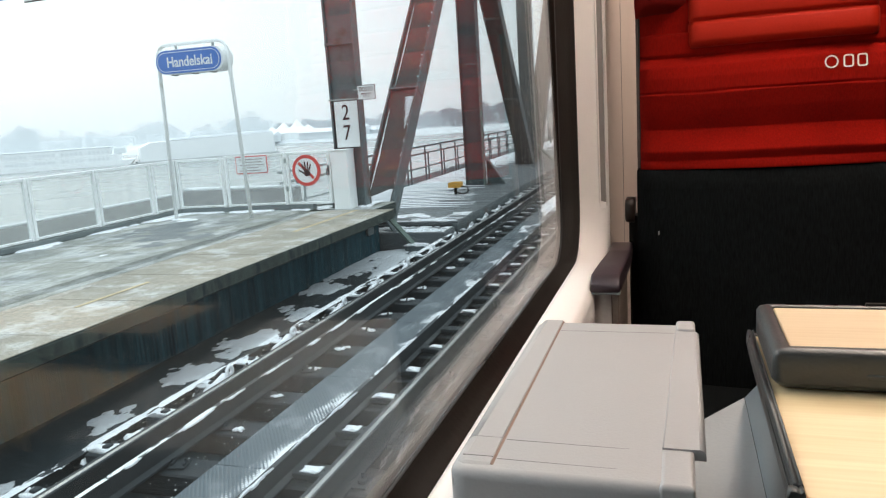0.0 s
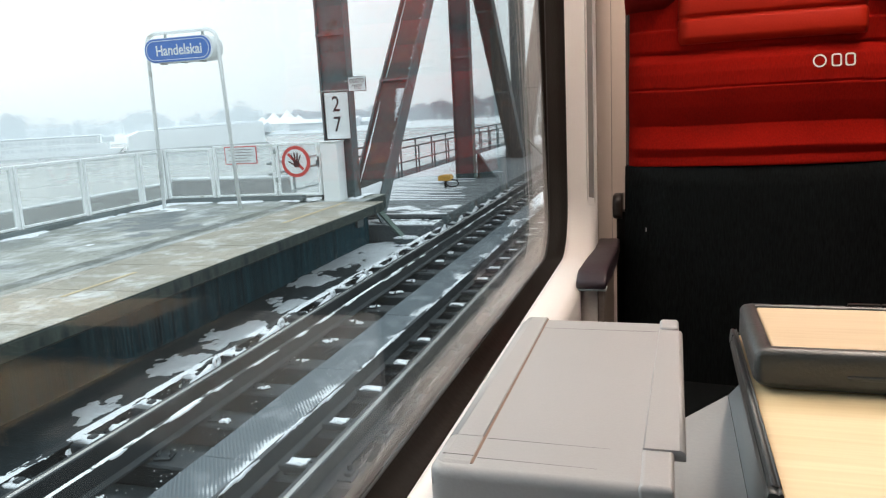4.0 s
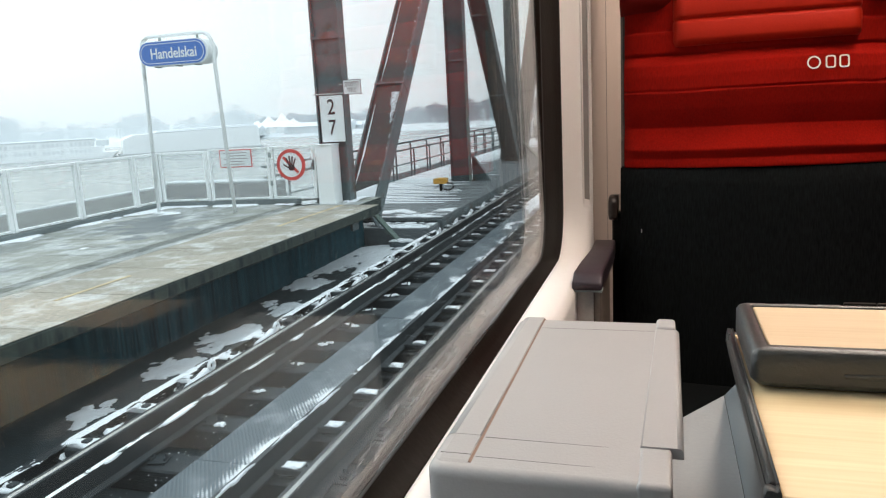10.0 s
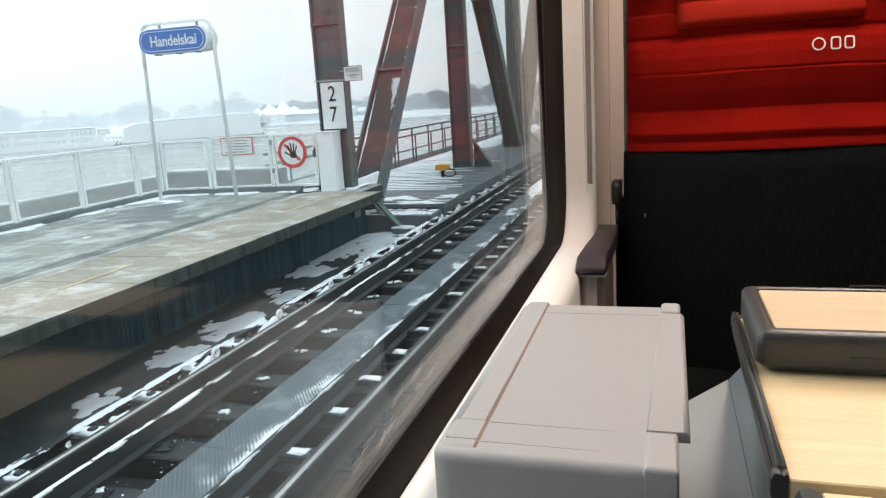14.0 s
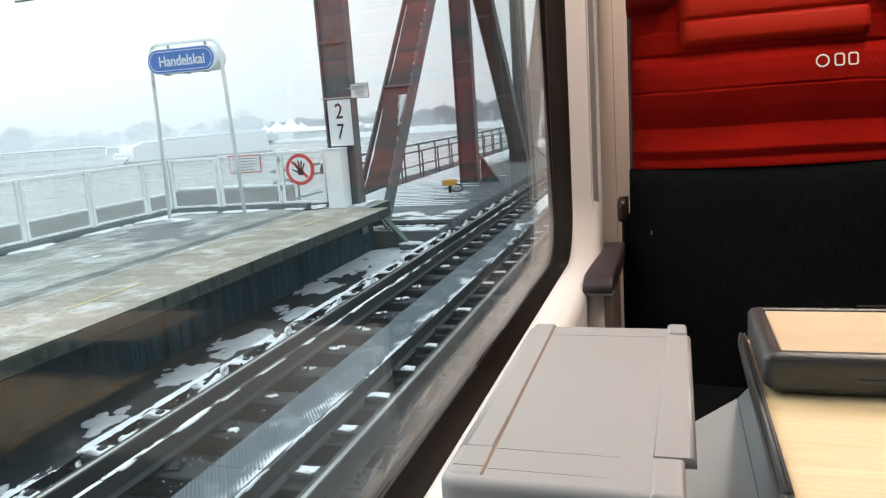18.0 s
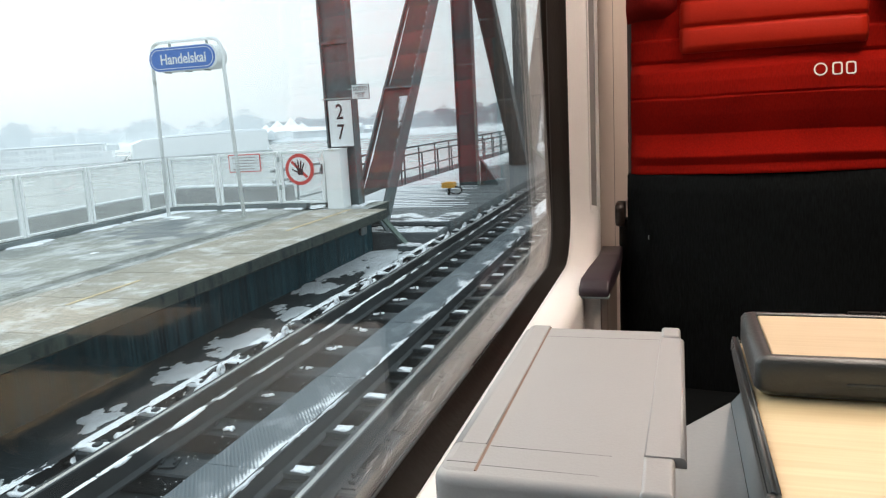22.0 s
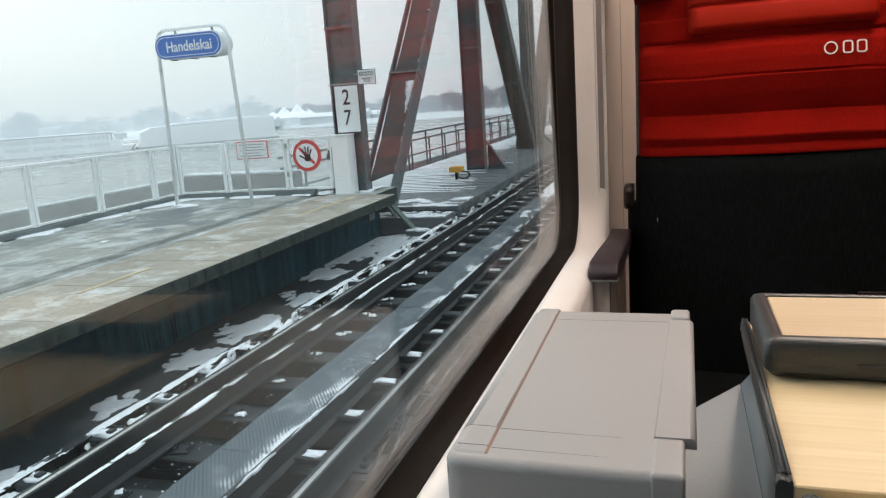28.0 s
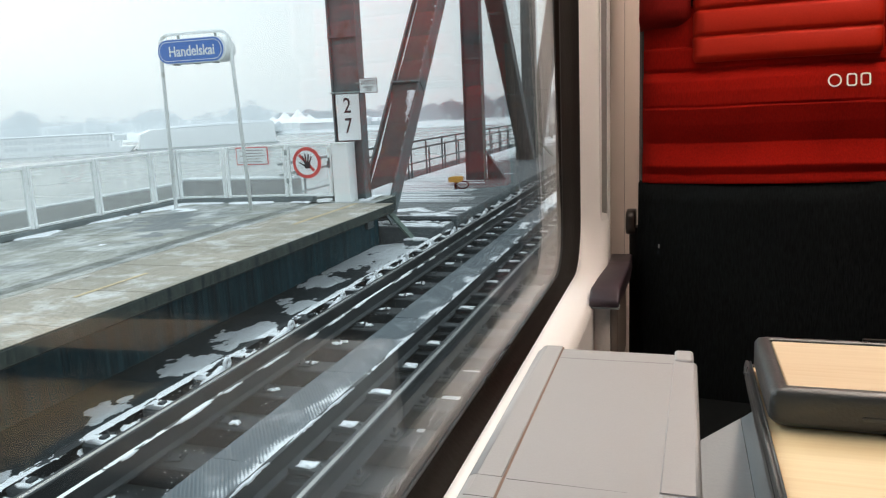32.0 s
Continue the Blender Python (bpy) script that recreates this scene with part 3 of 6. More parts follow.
# side wall with its window opening, lined inside with a deep rounded reveal
bm = bmesh.new()
loops = [
    ring(-0.2450, -0.41, 1.590, 1.608, 2.67, 0.11),
    ring(-0.2420, -0.40, 1.585, 1.611, 2.66, 0.11),
    ring(-0.2160, -0.40, 1.5835, 1.6205, 2.66, 0.11),
    ring(-0.2150, -0.41, 1.583, 1.621, 2.665, 0.115),
    ring(-0.2100, -0.415, 1.587, 1.6205, 2.67, 0.12),
    ring(-0.2045, -0.415, 1.592, 1.6255, 2.67, 0.125),
    ring(-0.197, -0.42, 1.598, 1.6262, 2.675, 0.13),
    ring(-0.180, -0.42, 1.612, 1.6230, 2.68, 0.135),
    ring(-0.163, -0.425, 1.630, 1.6170, 2.685, 0.14),
    ring(-0.155, -0.43, 1.638, 1.6100, 2.69, 0.145),
    ring(WALL_X, -0.44, 1.654, 1.5990, 2.70, 0.15),
    ring(WALL_X, BACK_Y, END_Y, FLOOR_Z, CEIL_Z, 0.001),
    ring(-0.29, BACK_Y, END_Y, FLOOR_Z, CEIL_Z, 0.001),
]
rr = loft(bm, loops)
for j in range(len(rr[0])):
    k = (j + 1) % len(rr[0])
    bm.faces.new((rr[-1][j], rr[-1][k], rr[0][k], rr[0][j]))
wall_window = tagged(part("wall_window_side", bm, WHITE_LINING, smooth=True), "cream-white plastic wall lining with a deep rounded window reveal", "wall", kind="structure")
for f in wall_window.data.polygons:
    f.use_smooth = abs(f.normal.x) < 0.99
# Warm brown shade on the white lining is put into this panel's colour.
SHADED_LINING = material("shade_tinted_lining", (0.53, 0.43, 0.37), 0.5, vary=0.07, grain=120, blotch=2.0, bump=0.05, stretch=(1, 1, 0.2))
part("shade_panel", box(WALL_X - 0.001, WALL_X + 0.0012, 1.665, END_Y - 0.01, FLOOR_Z + 0.02, CEIL_Z - 0.02), SHADED_LINING, wall_window, "thin wall panel, shade put into its beige colour")
part("lining_joint", box(WALL_X + 0.0008, WALL_X + 0.0022, 2.078, 2.083, FLOOR_Z + 0.02, CEIL_Z - 0.02), GREY_BLIND, wall_window)

LEAN = 0.0130  # the inner pane leans out a little at its top
MARKS = [(0.607, 1.683), (0.6545, 1.669), (0.555, 1.6815), (0.4855, 1.674), (0.5185, 1.663), (0.735, 1.672)]
window = thing("window_1", (GLASS_X, 0.6, 1.64), "large train window with black rubber seal and rounded corners", "window", kind="structure")
bm = bmesh.new()
loft(bm, [
    ring(-0.2360, -0.335, 1.445, 1.652, 2.600, 0.078),
    ring(-0.2280, -0.338, 1.45, 1.647, 2.605, 0.080),
    ring(-0.2265, -0.343, 1.459, 1.643, 2.608, 0.084),
    ring(-0.2230, -0.350, 1.485, 1.638, 2.615, 0.090),
    ring(-0.2180, -0.365, 1.523, 1.633, 2.630, 0.098),
    ring(-0.2130, -0.380, 1.55, 1.629, 2.645, 0.105),
    ring(-0.2070, -0.390, 1.569, 1.6262, 2.655, 0.108),
    ring(-0.2055, -0.393, 1.575, 1.6250, 2.657, 0.109),
    ring(-0.2090, -0.395, 1.579, 1.6235, 2.659, 0.110),
    ring(-0.2400, -0.395, 1.579, 1.615, 2.659, 0.10),
])
part("rubber_seal", bm, RUBBER, window, "glossy black rubber seal", smooth=True)
bm = bmesh.new()
loft(bm, [ring(-0.2275, -0.340, 1.454, 1.6463, 2.606, 0.082), ring(-0.2257, -0.341, 1.456, 1.6450, 2.607, 0.083), ring(-0.2262, -0.342, 1.458, 1.6440, 2.607, 0.084)])
part("seal_lip", bm, EDGE_GREY, window, "thin pale lip of the seal", smooth=True)
for x, mat in ((GLASS_X, PANE), (GLASS_X - 0.014, OUTER_PANE)):
    bm = bmesh.new()
    loft(bm, [ring(x - 0.003, -0.338, 1.449, 1.648, 2.604, 0.08), ring(x, -0.338, 1.449, 1.648, 2.604, 0.08)], caps=True)
    if mat == PANE:
        for v in bm.verts:
            v.co.x -= LEAN * (v.co.z - 1.9)
    g = part("glass_pane", bm, mat, window)
    g.visible_shadow = False
# small etched maker's marks, too fine to read
ETCH = material("pale_etched_glass", (0.42, 0.42, 0.43), 0.7, vary=0.3)
rng = random.Random(12)
for y, z in MARKS:
    bm = bmesh.new()
    gx = GLASS_X - LEAN * (z - 1.9)
    for k in range(9):
        q = y + 0.0030 * k + rng.uniform(-0.001, 0.001)
        h = rng.uniform(0.002, 0.006)
        prism(bm, [(q, z), (q + 0.0007, z), (q + 0.0007 + h * 0.6, z + h), (q + h * 0.6, z + h)], 0, gx + 0.0004, gx + 0.0006)
    bx(bm, gx + 0.0004, gx + 0.0006, y - 0.004, y + rng.uniform(0.005, 0.016), z - 0.0018, z - 0.0012)
    part("etched_mark", bm, ETCH, window, "small pale etched mark")
# roller blind guide let into the reveal
G0, G1 = Vector((-0.1685, 1.6245)), Vector((-0.1572, 1.6356))
GD = (G1 - G0).normalized()
GN = Vector((GD.y, -GD.x))


def guide_strip(a, b, lift, z0, z1):
    """A strip along the reveal between two distances from the guide's outer edge."""
    p, q = G0 + GD * a, G0 + GD * b
    pts = [p - GN * 0.004, q - GN * 0.004, q + GN * lift, p + GN * lift]
    return prism_bm([(v.x, v.y) for v in pts], 2, z0, z1)


GW = (G1 - G0).length
part("blind_guide", guide_strip(0.0, GW, 0.0018, 1.718, 2.66), GREY_BLIND, window, "grey recessed blind guide")
part("guide_lip", guide_strip(-0.003, 0.0, 0.0045, 1.718, 2.66), WHITE_LINING, window)
part("guide_lip", guide_strip(GW, GW + 0.003, 0.0045, 1.718, 2.66), WHITE_LINING, window)
part("guide_lip", guide_strip(-0.003, GW + 0.003, 0.0050, 1.712, 1.718), WHITE_LINING, window)

tagged(part("floor", box(WALL_X, FAR_X, BACK_Y, END_Y, FLOOR_Z - 0.06, FLOOR_Z), CAR_FLOOR), "dark grey carriage floor covering", "floor", kind="structure")
tagged(part("ceiling", box(-0.29, FAR_X + 0.1, BACK_Y - 0.1, END_Y + 0.1, CEIL_Z, CEIL_Z + 0.06), CEILING), "white carriage ceiling", "ceiling", kind="structure")
# Unseen walls; their dark colour keeps the window's reflections dark, as seats would.
tagged(part("wall_far_side", box(FAR_X, FAR_X + 0.1, BACK_Y, END_Y, FLOOR_Z, CEIL_Z), UNSEEN_DARK), "unseen closing side wall, dark to keep window reflections low", "wall", kind="structure")
tagged(part("wall_ahead", box(-0.29, FAR_X + 0.1, END_Y, END_Y + 0.1, FLOOR_Z, CEIL_Z), UNSEEN_DARK), "unseen closing partition, dark to keep window reflections low", "wall", kind="structure")
tagged(part("wall_behind", box(-0.29, FAR_X + 0.1, BACK_Y - 0.1, BACK_Y, FLOOR_Z, CEIL_Z), UNSEEN_DARK), "unseen closing partition, dark to keep window reflections low", "wall", kind="structure")

tagged(part("underframe", box(-0.28, FAR_X + 0.09, BACK_Y - 0.1, END_Y + 0.1, -0.318, FLOOR_Z - 0.061, 0.02), RUBBER), "plain dark underframe that carries the carriage", "underframe", kind="structure")

lamp = thing("light_strip", (0.5, 1.85, CEIL_Z), "long warm white light strip under the carriage ceiling", "light strip")
part("housing", box(0.385, 0.615, 0.36, END_Y - 0.1, CEIL_Z - 0.055, CEIL_Z - 0.0005, 0.006), CEILING, lamp)
part("diffuser", box(0.40, 0.60, 0.38, END_Y - 0.12, CEIL_Z - 0.062, CEIL_Z - 0.0555), LAMP, lamp)


# ---- seat that faces the camera ----
def seat_front(z):
    """How far ahead the front of the backrest lies at height z; it leans back."""
    return 1.565 + 0.12 * (z - 1.45)


SX0, SX1 = -0.098, 0.425


def seat_panel(x0, x1, z0, z1, profile, thick=0.09, nx=14, nz=24, crown=0.022, soft_edge=0.03):
    """A padded panel: crowned across, with its own relief over the height."""
    bm = bmesh.new()
    front, back = [], []
    for j in range(nz + 1):
        z = z0 + (z1 - z0) * j / nz
        fr, bk = [], []
        for i in range(nx + 1):
            s = i / nx
            e = min(s, 1 - s) * (x1 - x0)
            ez = min(j, nz - j) / nz * (z1 - z0)
            soft = (1 - min(1, e / soft_edge)) ** 2 * 0.018 + (1 - min(1, ez / 0.012)) ** 2 * 0.004
            y = seat_front(z) - profile(s, z) - crown * math.sin(math.pi * s) + soft
            x = x0 + (x1 - x0) * s
            fr.append(bm.verts.new((x, y, z)))
            bk.append(bm.verts.new((x, seat_front(z) + thick, z)))
        front.append(fr)
        back.append(bk)
    for grid in (front, back):
        for j in range(nz):
            for i in range(nx):
                bm.faces.new((grid[j][i], grid[j][i + 1], grid[j + 1][i + 1], grid[j + 1][i]))
    for j in range(nz):
        for i in (0, nx):
            bm.faces.new((front[j][i], front[j + 1][i], back[j + 1][i], back[j][i]))
    for i in range(nx):
        for j in (0, nz):
            bm.faces.new((front[j][i], front[j][i + 1], back[j][i + 1], back[j][i]))
    return bm


seat = thing("train_seat", (0.16, 1.6, FLOOR_Z), "train seat with red ribbed upper backrest and black fabric below", "seat")
part("lower_backrest", seat_panel(SX0 + 0.010, SX1 + 0.008, 1.18, 1.797, lambda s, z: 0.015 * min(1.0, max(0.0, (z - 1.2) / 0.3)), nz=16, crown=0.037), BLACK_FABRIC, seat, "black woven fabric", smooth=True)
FOLDS = [(1.799, 0.010), (1.822, 0.006), (1.8235, 0.005), (1.847, 0.013), (1.896, -0.002), (1.8985, 0.000), (1.935, 0.012), (1.972, 0.021), (1.9735, 0.011), (1.9755, 0.018), (2.005, 0.019), (2.030, 0.017), (2.052, 0.001), (2.056, 0.006), (2.10, 0.010), (2.103, 0.002), (2.15, 0.008)]


def folds(s, z):
    """Relief of the ribbed upper backrest: each fold swells and tucks in under the next; it wavers a little across."""
    z += 0.003 * math.sin(5.0 * s + 1.0) + (0.013 + 0.008 * s + 0.08 * (z - 1.896)) * min(1.0, (z - 1.799) / 0.03)
    for (z0, p0), (z1, p1) in zip(FOLDS, FOLDS[1:]):
        if z <= z1:
            return 1.6 * (p0 + (p1 - p0) * max(0.0, (z - z0) / (z1 - z0)))
    return 1.6 * FOLDS[-1][1]


part("upper_backrest", seat_panel(SX0 + 0.018, SX1, 1.799, 2.15, folds, nz=150, nx=22, crown=0.040), RED, seat, "red ribbed fabric", smooth=True)
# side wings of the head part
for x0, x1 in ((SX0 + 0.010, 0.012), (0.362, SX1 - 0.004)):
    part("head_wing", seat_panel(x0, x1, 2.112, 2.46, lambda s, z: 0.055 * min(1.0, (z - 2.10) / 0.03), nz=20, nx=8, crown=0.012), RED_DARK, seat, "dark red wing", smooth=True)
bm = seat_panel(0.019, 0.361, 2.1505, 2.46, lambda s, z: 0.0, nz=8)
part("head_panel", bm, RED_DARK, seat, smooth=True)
# leather head cushion: one flat pad with stitched creases between its rolls
def pad_relief(s, z):
    u = (z - 2.038) / 0.051
    dip = abs(u - round(u))
    crease = 0.007 * math.exp(-(dip / 0.07) ** 2) if u > 0.4 else 0.0
    ends = 0.010 * max(0.0, 1 - min(s, 1 - s) / 0.02) ** 2
    return 0.050 + 0.010 * min(1.0, u / 0.25) ** 0.5 * (1 if u > 0 else 0) - crease - ends + 0.003 * math.sin(math.pi * (u % 1.0))


part("head_cushion", seat_panel(0.016, 0.356, 2.038, 2.224, pad_relief, nz=90, nx=30, crown=0.012, soft_edge=0.004), RED_LEATHER, seat, "red leather pad with stitched creases", smooth=True)
part("seat_cushion", box(SX0, SX1, 1.10, 1.56, 1.20, 1.36, 0.04, 3), BLACK_FABRIC, seat, "black woven fabric", smooth=True)
part("seat_shell", box(SX0 + 0.008, SX1 + 0.012, 1.66, 1.73, 1.045, 2.46, 0.02, 2), EDGE_GREY, seat)
part("seat_pedestal", box(0.0, 0.32, 1.25, 1.60, FLOOR_Z, 1.199, 0.01), EDGE_GREY, seat)
# Dark filler stands in for the shaded gap between seat and armrest.
part("gap_shade", box(SX0 - 0.0085, SX0 + 0.014, 1.612, 1.66, 1.19, 1.70, 0.004), RUBBER, seat, "dark filler in place of the shaded gap")
bm = bmesh.new()
loft(bm, [[(x, y, z) for y, z in rounded(1.598 + d, 1.660 - d, 1.686 + d, 1.738 - d, 0.016, 6)] for x, d in ((-0.094, 0.0), (-0.109, 0.0), (-0.1125, 0.0012), (-0.114, 0.005))], caps=True)
part("recline_latch", bm, LATCH, seat, "dark brown rounded latch", smooth=True)
# embroidered mark: a ring and two plain blocks
bm = bmesh.new()
def mark_y(z, x=0.31):
    """Just before the cloth of the upper backrest."""
    s = (x - SX0 - 0.014) / (SX1 - SX0 - 0.014)
    return seat_front(z) - folds(s, z) - 0.040 * math.sin(math.pi * s) - 0.0016
cx, cz = 0.2700, 1.991
outer = [(cx + 0.0120 * math.cos(a), mark_y(cz + 0.0120 * math.sin(a), cx + 0.0120 * math.cos(a)), cz + 0.0120 * math.sin(a)) for a in (2 * math.pi * k / 24 for k in range(24))]
inner = [(cx + 0.0094 * math.cos(a), mark_y(cz + 0.0094 * math.sin(a), cx + 0.0094 * math.cos(a)), cz + 0.0094 * math.sin(a)) for a in (2 * math.pi * k / 24 for k in range(24))]
loft(bm, [[(x, y + 0.012, z) for x, y, z in outer], outer, inner, [(x, y + 0.012, z) for x, y, z in inner]])
part("embroidered_mark", bm, STITCH, seat, "white stitched ring")
for x0 in (0.2905, 0.3145):
    bm = bmesh.new()
    a = [(x0 + u, mark_y(cz + v, x0 + u), cz + v) for u, v in rounded(0.0, 0.0180, -0.0118, 0.0118, 0.005, 4)]
    b = [(x0 + u, mark_y(cz + v, x0 + u), cz + v) for u, v in rounded(0.0027, 0.0153, -0.0091, 0.0091, 0.003, 4)]
    loft(bm, [[(x, y + 0.012, z) for x, y, z in a], a, b, [(x, y + 0.012, z) for x, y, z in b]])
    part("embroidered_mark", bm, STITCH, seat, "white stitched outline block")
part("fabric_fleck", box(-0.0445, -0.0425, 1.566, 1.60, 1.666, 1.674), GREY_BLIND, seat)

# armrest by the wall
arm = thing("armrest", (-0.12, 1.4, 1.45), "dark aubergine padded armrest on a pale bracket", "armrest")
bm = bmesh.new()
sections = [(1.2955, -0.1545, -0.1065, 1.6105, 1.620), (1.2985, -0.157, -0.104, 1.6085, 1.625), (1.325, -0.157, -0.104, 1.6085, 1.638), (1.40, -0.1515, -0.101, 1.607, 1.642), (1.50, -0.1425, -0.097, 1.612, 1.645), (1.60, -0.1425, -0.099, 1.614, 1.645)]
loft(bm, [[(u, y, v) for u, v in rounded(x0, x1, z0, z1, min(0.0045, (z1 - z0) * 0.45), 4)] for y, x0, x1, z0, z1 in sections], caps=True)
part("pad", bm, ARM_LEATHER, arm, "dark leather pad", smooth=True)
bm = bmesh.new()
loft(bm, [[(u, y, v) for u, v in rounded(-0.1510, -0.1215, z0, z1, 0.005, 4)] for y, z0, z1 in ((1.318, 1.47, 1.6040), (1.322, 1.46, 1.6045), (1.40, 1.45, 1.6085), (1.54, 1.45, 1.621))], caps=True)
ARM_BRACKET = material("pale_bracket_plastic", (0.62, 0.565, 0.53), 0.5, vary=0.08, grain=200, bump=0.05)
part("bracket", bm, ARM_BRACKET, arm, "pale grey bracket", smooth=True)
# The pale bracket's shaded side is put into this darker brown.
ARM_SIDE = material("shaded_bracket_side", (0.15, 0.115, 0.095), 0.5, vary=0.1, grain=200, bump=0.05)
part("bracket_side", box(-0.1213, -0.1075, 1.316, 1.54, 1.46, 1.606, 0.003), ARM_SIDE, arm, "side of the bracket, its shade put into dark brown")
bm = bmesh.new()
loft(bm, [[(-0.156, y, z), (-0.104, y, z), (-0.104, y, z + 0.003), (-0.156, y, z + 0.003)] for y, z in ((1.299, 1.6050), (1.325, 1.6050))], caps=True)
part("trim", bm, GALV, arm, "thin bright trim under the pad")

# ---- grey box on the window sill ----
TOP = 1.7188
bin_box = thing("sill_box", (-0.06, 0.58, 1.5205), "pale grey plastic box with stepped lid on the window sill", "waste box")


def soft_block(x0, x1, y0, y1, z0, z1, r, corner, back=True, n=7, right=None):
    """A moulded block: rounded upright corners and a rounded top edge; the back edge may stay sharp."""
    bm = bmesh.new()
    loops = []
    for k in range(-1, n + 1):
        a = radians(90 * max(0, k) / n)
        d, z = r * (1 - math.cos(a)), (z0 if k < 0 else z1 - r + r * math.sin(a))
        q, p = max(0.0004, corner - d), max(0.0004, (right or corner) - d)
        loop = []
        for cx, cy, a0, rr in ((x1 - d - p, y0 + d + p, -90, p), (x1 - d - p, y1 - (d if back else 0) - p, 0, p), (x0 + d + q, y1 - (d if back else 0) - q, 90, q), (x0 + d + q, y0 + d + q, 180, q)):
            loop += [(cx + rr * math.cos(radians(a0 + 90 * j / n)), cy + rr * math.sin(radians(a0 + 90 * j / n)), z) for j in range(n + 1)]
        loops.append(loop)
    loft(bm, loops, caps=True)
    return bm


def moulded(name, bm, parent, mat=None, label=""):
    """Smooth rounded edges between flat faces."""
    ob = part(name, bm, mat or GREY_LINING, parent, label, smooth=True)
    for f in ob.data.polygons:
        sides = [(ob.data.vertices[a].co - ob.data.vertices[b].co).length for a, b in f.edge_keys]
        f.use_smooth = len(sides) < 7 and min(sides) < 0.004
    return ob


def bar_profile(x0, x1, z0, z1, r0, r1, n=6):
    """Section of a strip: its two upper edges rounded by r0 and r1."""
    pts = [(x0, z0)]
    pts += [(x0 + r0 - r0 * math.cos(radians(90 * k / n)), z1 - r0 + r0 * math.sin(radians(90 * k / n))) for k in range(n + 1)]
    pts += [(x1 - r1 + r1 * math.sin(radians(90 * k / n)), z1 - r1 + r1 * math.cos(radians(90 * k / n))) for k in range(n + 1)]
    return pts + [(x1, z0)]


def strip_between(rows, z0, z1, r0, r1):
    """A strip whose edges run through (y, left, right)."""
    bm = bmesh.new()
    loft(bm, [[(u, y, v) for u, v in bar_profile(a, b, z0, z1, r0, r1)] for y, a, b in rows], caps=True)
    return bm


moulded("body", soft_block(-0.1460, 0.0056, 0.4115, 0.7485, 1.60, TOP - 0.0014, 0.0062, 0.012, right=0.005), bin_box)
part("foot", box(-0.1440, 0.0040, 0.4165, 0.735, 1.5205, 1.5995, 0.002), GREY_LINING, bin_box)
moulded("left_strip", strip_between(((0.4593, -0.1462, -0.1192), (0.7478, -0.1440, -0.1198)), TOP - 0.010, TOP, 0.0085, 0.0012), bin_box)
bm = bmesh.new()
loft(bm, [[(u, y, v) for u, v in bar_profile(a, b, TOP - 0.010 - drop, TOP - drop, 0.0085, 0.0012)] for y, a, b, drop in ((0.4150, -0.1435, -0.1192, 0.0045), (0.4185, -0.1450, -0.1191, 0.0018), (0.4235, -0.1460, -0.1190, 0.0006), (0.4306, -0.1462, -0.1190, 0.0002), (0.4588, -0.1462, -0.1192, 0.0001))], caps=True)
moulded("left_strip_end", bm, bin_box)
moulded("right_strip", strip_between(((0.4614, -0.0138, 0.0134), (0.7188, -0.0070, 0.0150)), TOP - 0.0075, TOP, 0.0012, 0.0042), bin_box)
moulded("front_corner_cap", soft_block(-0.0146, 0.0060, 0.4110, 0.4617, TOP - 0.030, TOP - 0.0003, 0.0034, 0.0022, n=5), bin_box)
moulded("rear_corner_cap", soft_block(-0.0064, 0.0118, 0.7240, 0.7548, TOP - 0.030, TOP + 0.0006, 0.0030, 0.004, n=5), bin_box)
SEAL_LINE = material("thin_brown_seal_line", (0.25, 0.165, 0.125), 0.6, vary=0.12, grain=300)
SEAM = material("dark_seam_gap", (0.11, 0.10, 0.10), 0.8, vary=0.1)
bm = bmesh.new()
loft(bm, [[(x - 0.0012, y, TOP - 0.004), (x - 0.0012, y, TOP - 0.0006), (x + 0.0005, y, TOP - 0.0014), (x + 0.0006, y, TOP - 0.004)] for x, y in ((-0.1180, 0.4215), (-0.1182, 0.459), (-0.1190, 0.7470))], caps=True)
part("seal_strip", bm, SEAL_LINE, bin_box, "thin brownish sealing line")


def seam(y, x0, x1, w, z):
    """A fine joint that narrows to nothing towards x1."""
    return prism_bm([(x0, y), (x1, y - 0.0005), (x0, y + w)], 2, z - 0.002, z + 0.00012)


part("lid_seam", seam(0.4590, -0.1168, -0.034, 0.0007, TOP - 0.0014), SEAM, bin_box)
part("lid_seam", seam(0.4302, -0.1168, -0.040, 0.0005, TOP - 0.0014), SEAM, bin_box)
part("lid_seam", prism_bm([(-0.1400, 0.4303), (-0.1195, 0.4303), (-0.1195, 0.4307), (-0.1400, 0.4307)], 2, TOP - 0.004, TOP - 0.0000), SEAM, bin_box)
part("lid_seam", prism_bm([(-0.1178, 0.7150), (-0.0078, 0.7160), (-0.0078, 0.7164), (-0.1178, 0.7154)], 2, TOP - 0.004, TOP - 0.00128), SEAM, bin_box)

# ---- folding table ----
T = 0.5437
TZ = 1.7117
table = thing("folding_table", (0.3, 0.55, FLOOR_Z), "beech folding train table with dark grey edging, leaf folded over", "table")


def tbox(x0, x1, y0, y1, z0, z1, bevel=0.0, seg=1):
    """Table sections in the table's own units: heights from the top."""
    return box(x0 * T, x1 * T, y0 * T, y1 * T, TZ + z0 * T, TZ + z1 * T, bevel, seg)


T2 = 0.5613
TZ2 = 1.7043


def t2box(x0, x1, y0, y1, z0, z1, bevel=0.0, seg=1):
    return box(x0 * T2, x1 * T2, y0 * T2, y1 * T2, TZ2 + z0 * T2, TZ2 + z1 * T2, bevel, seg)


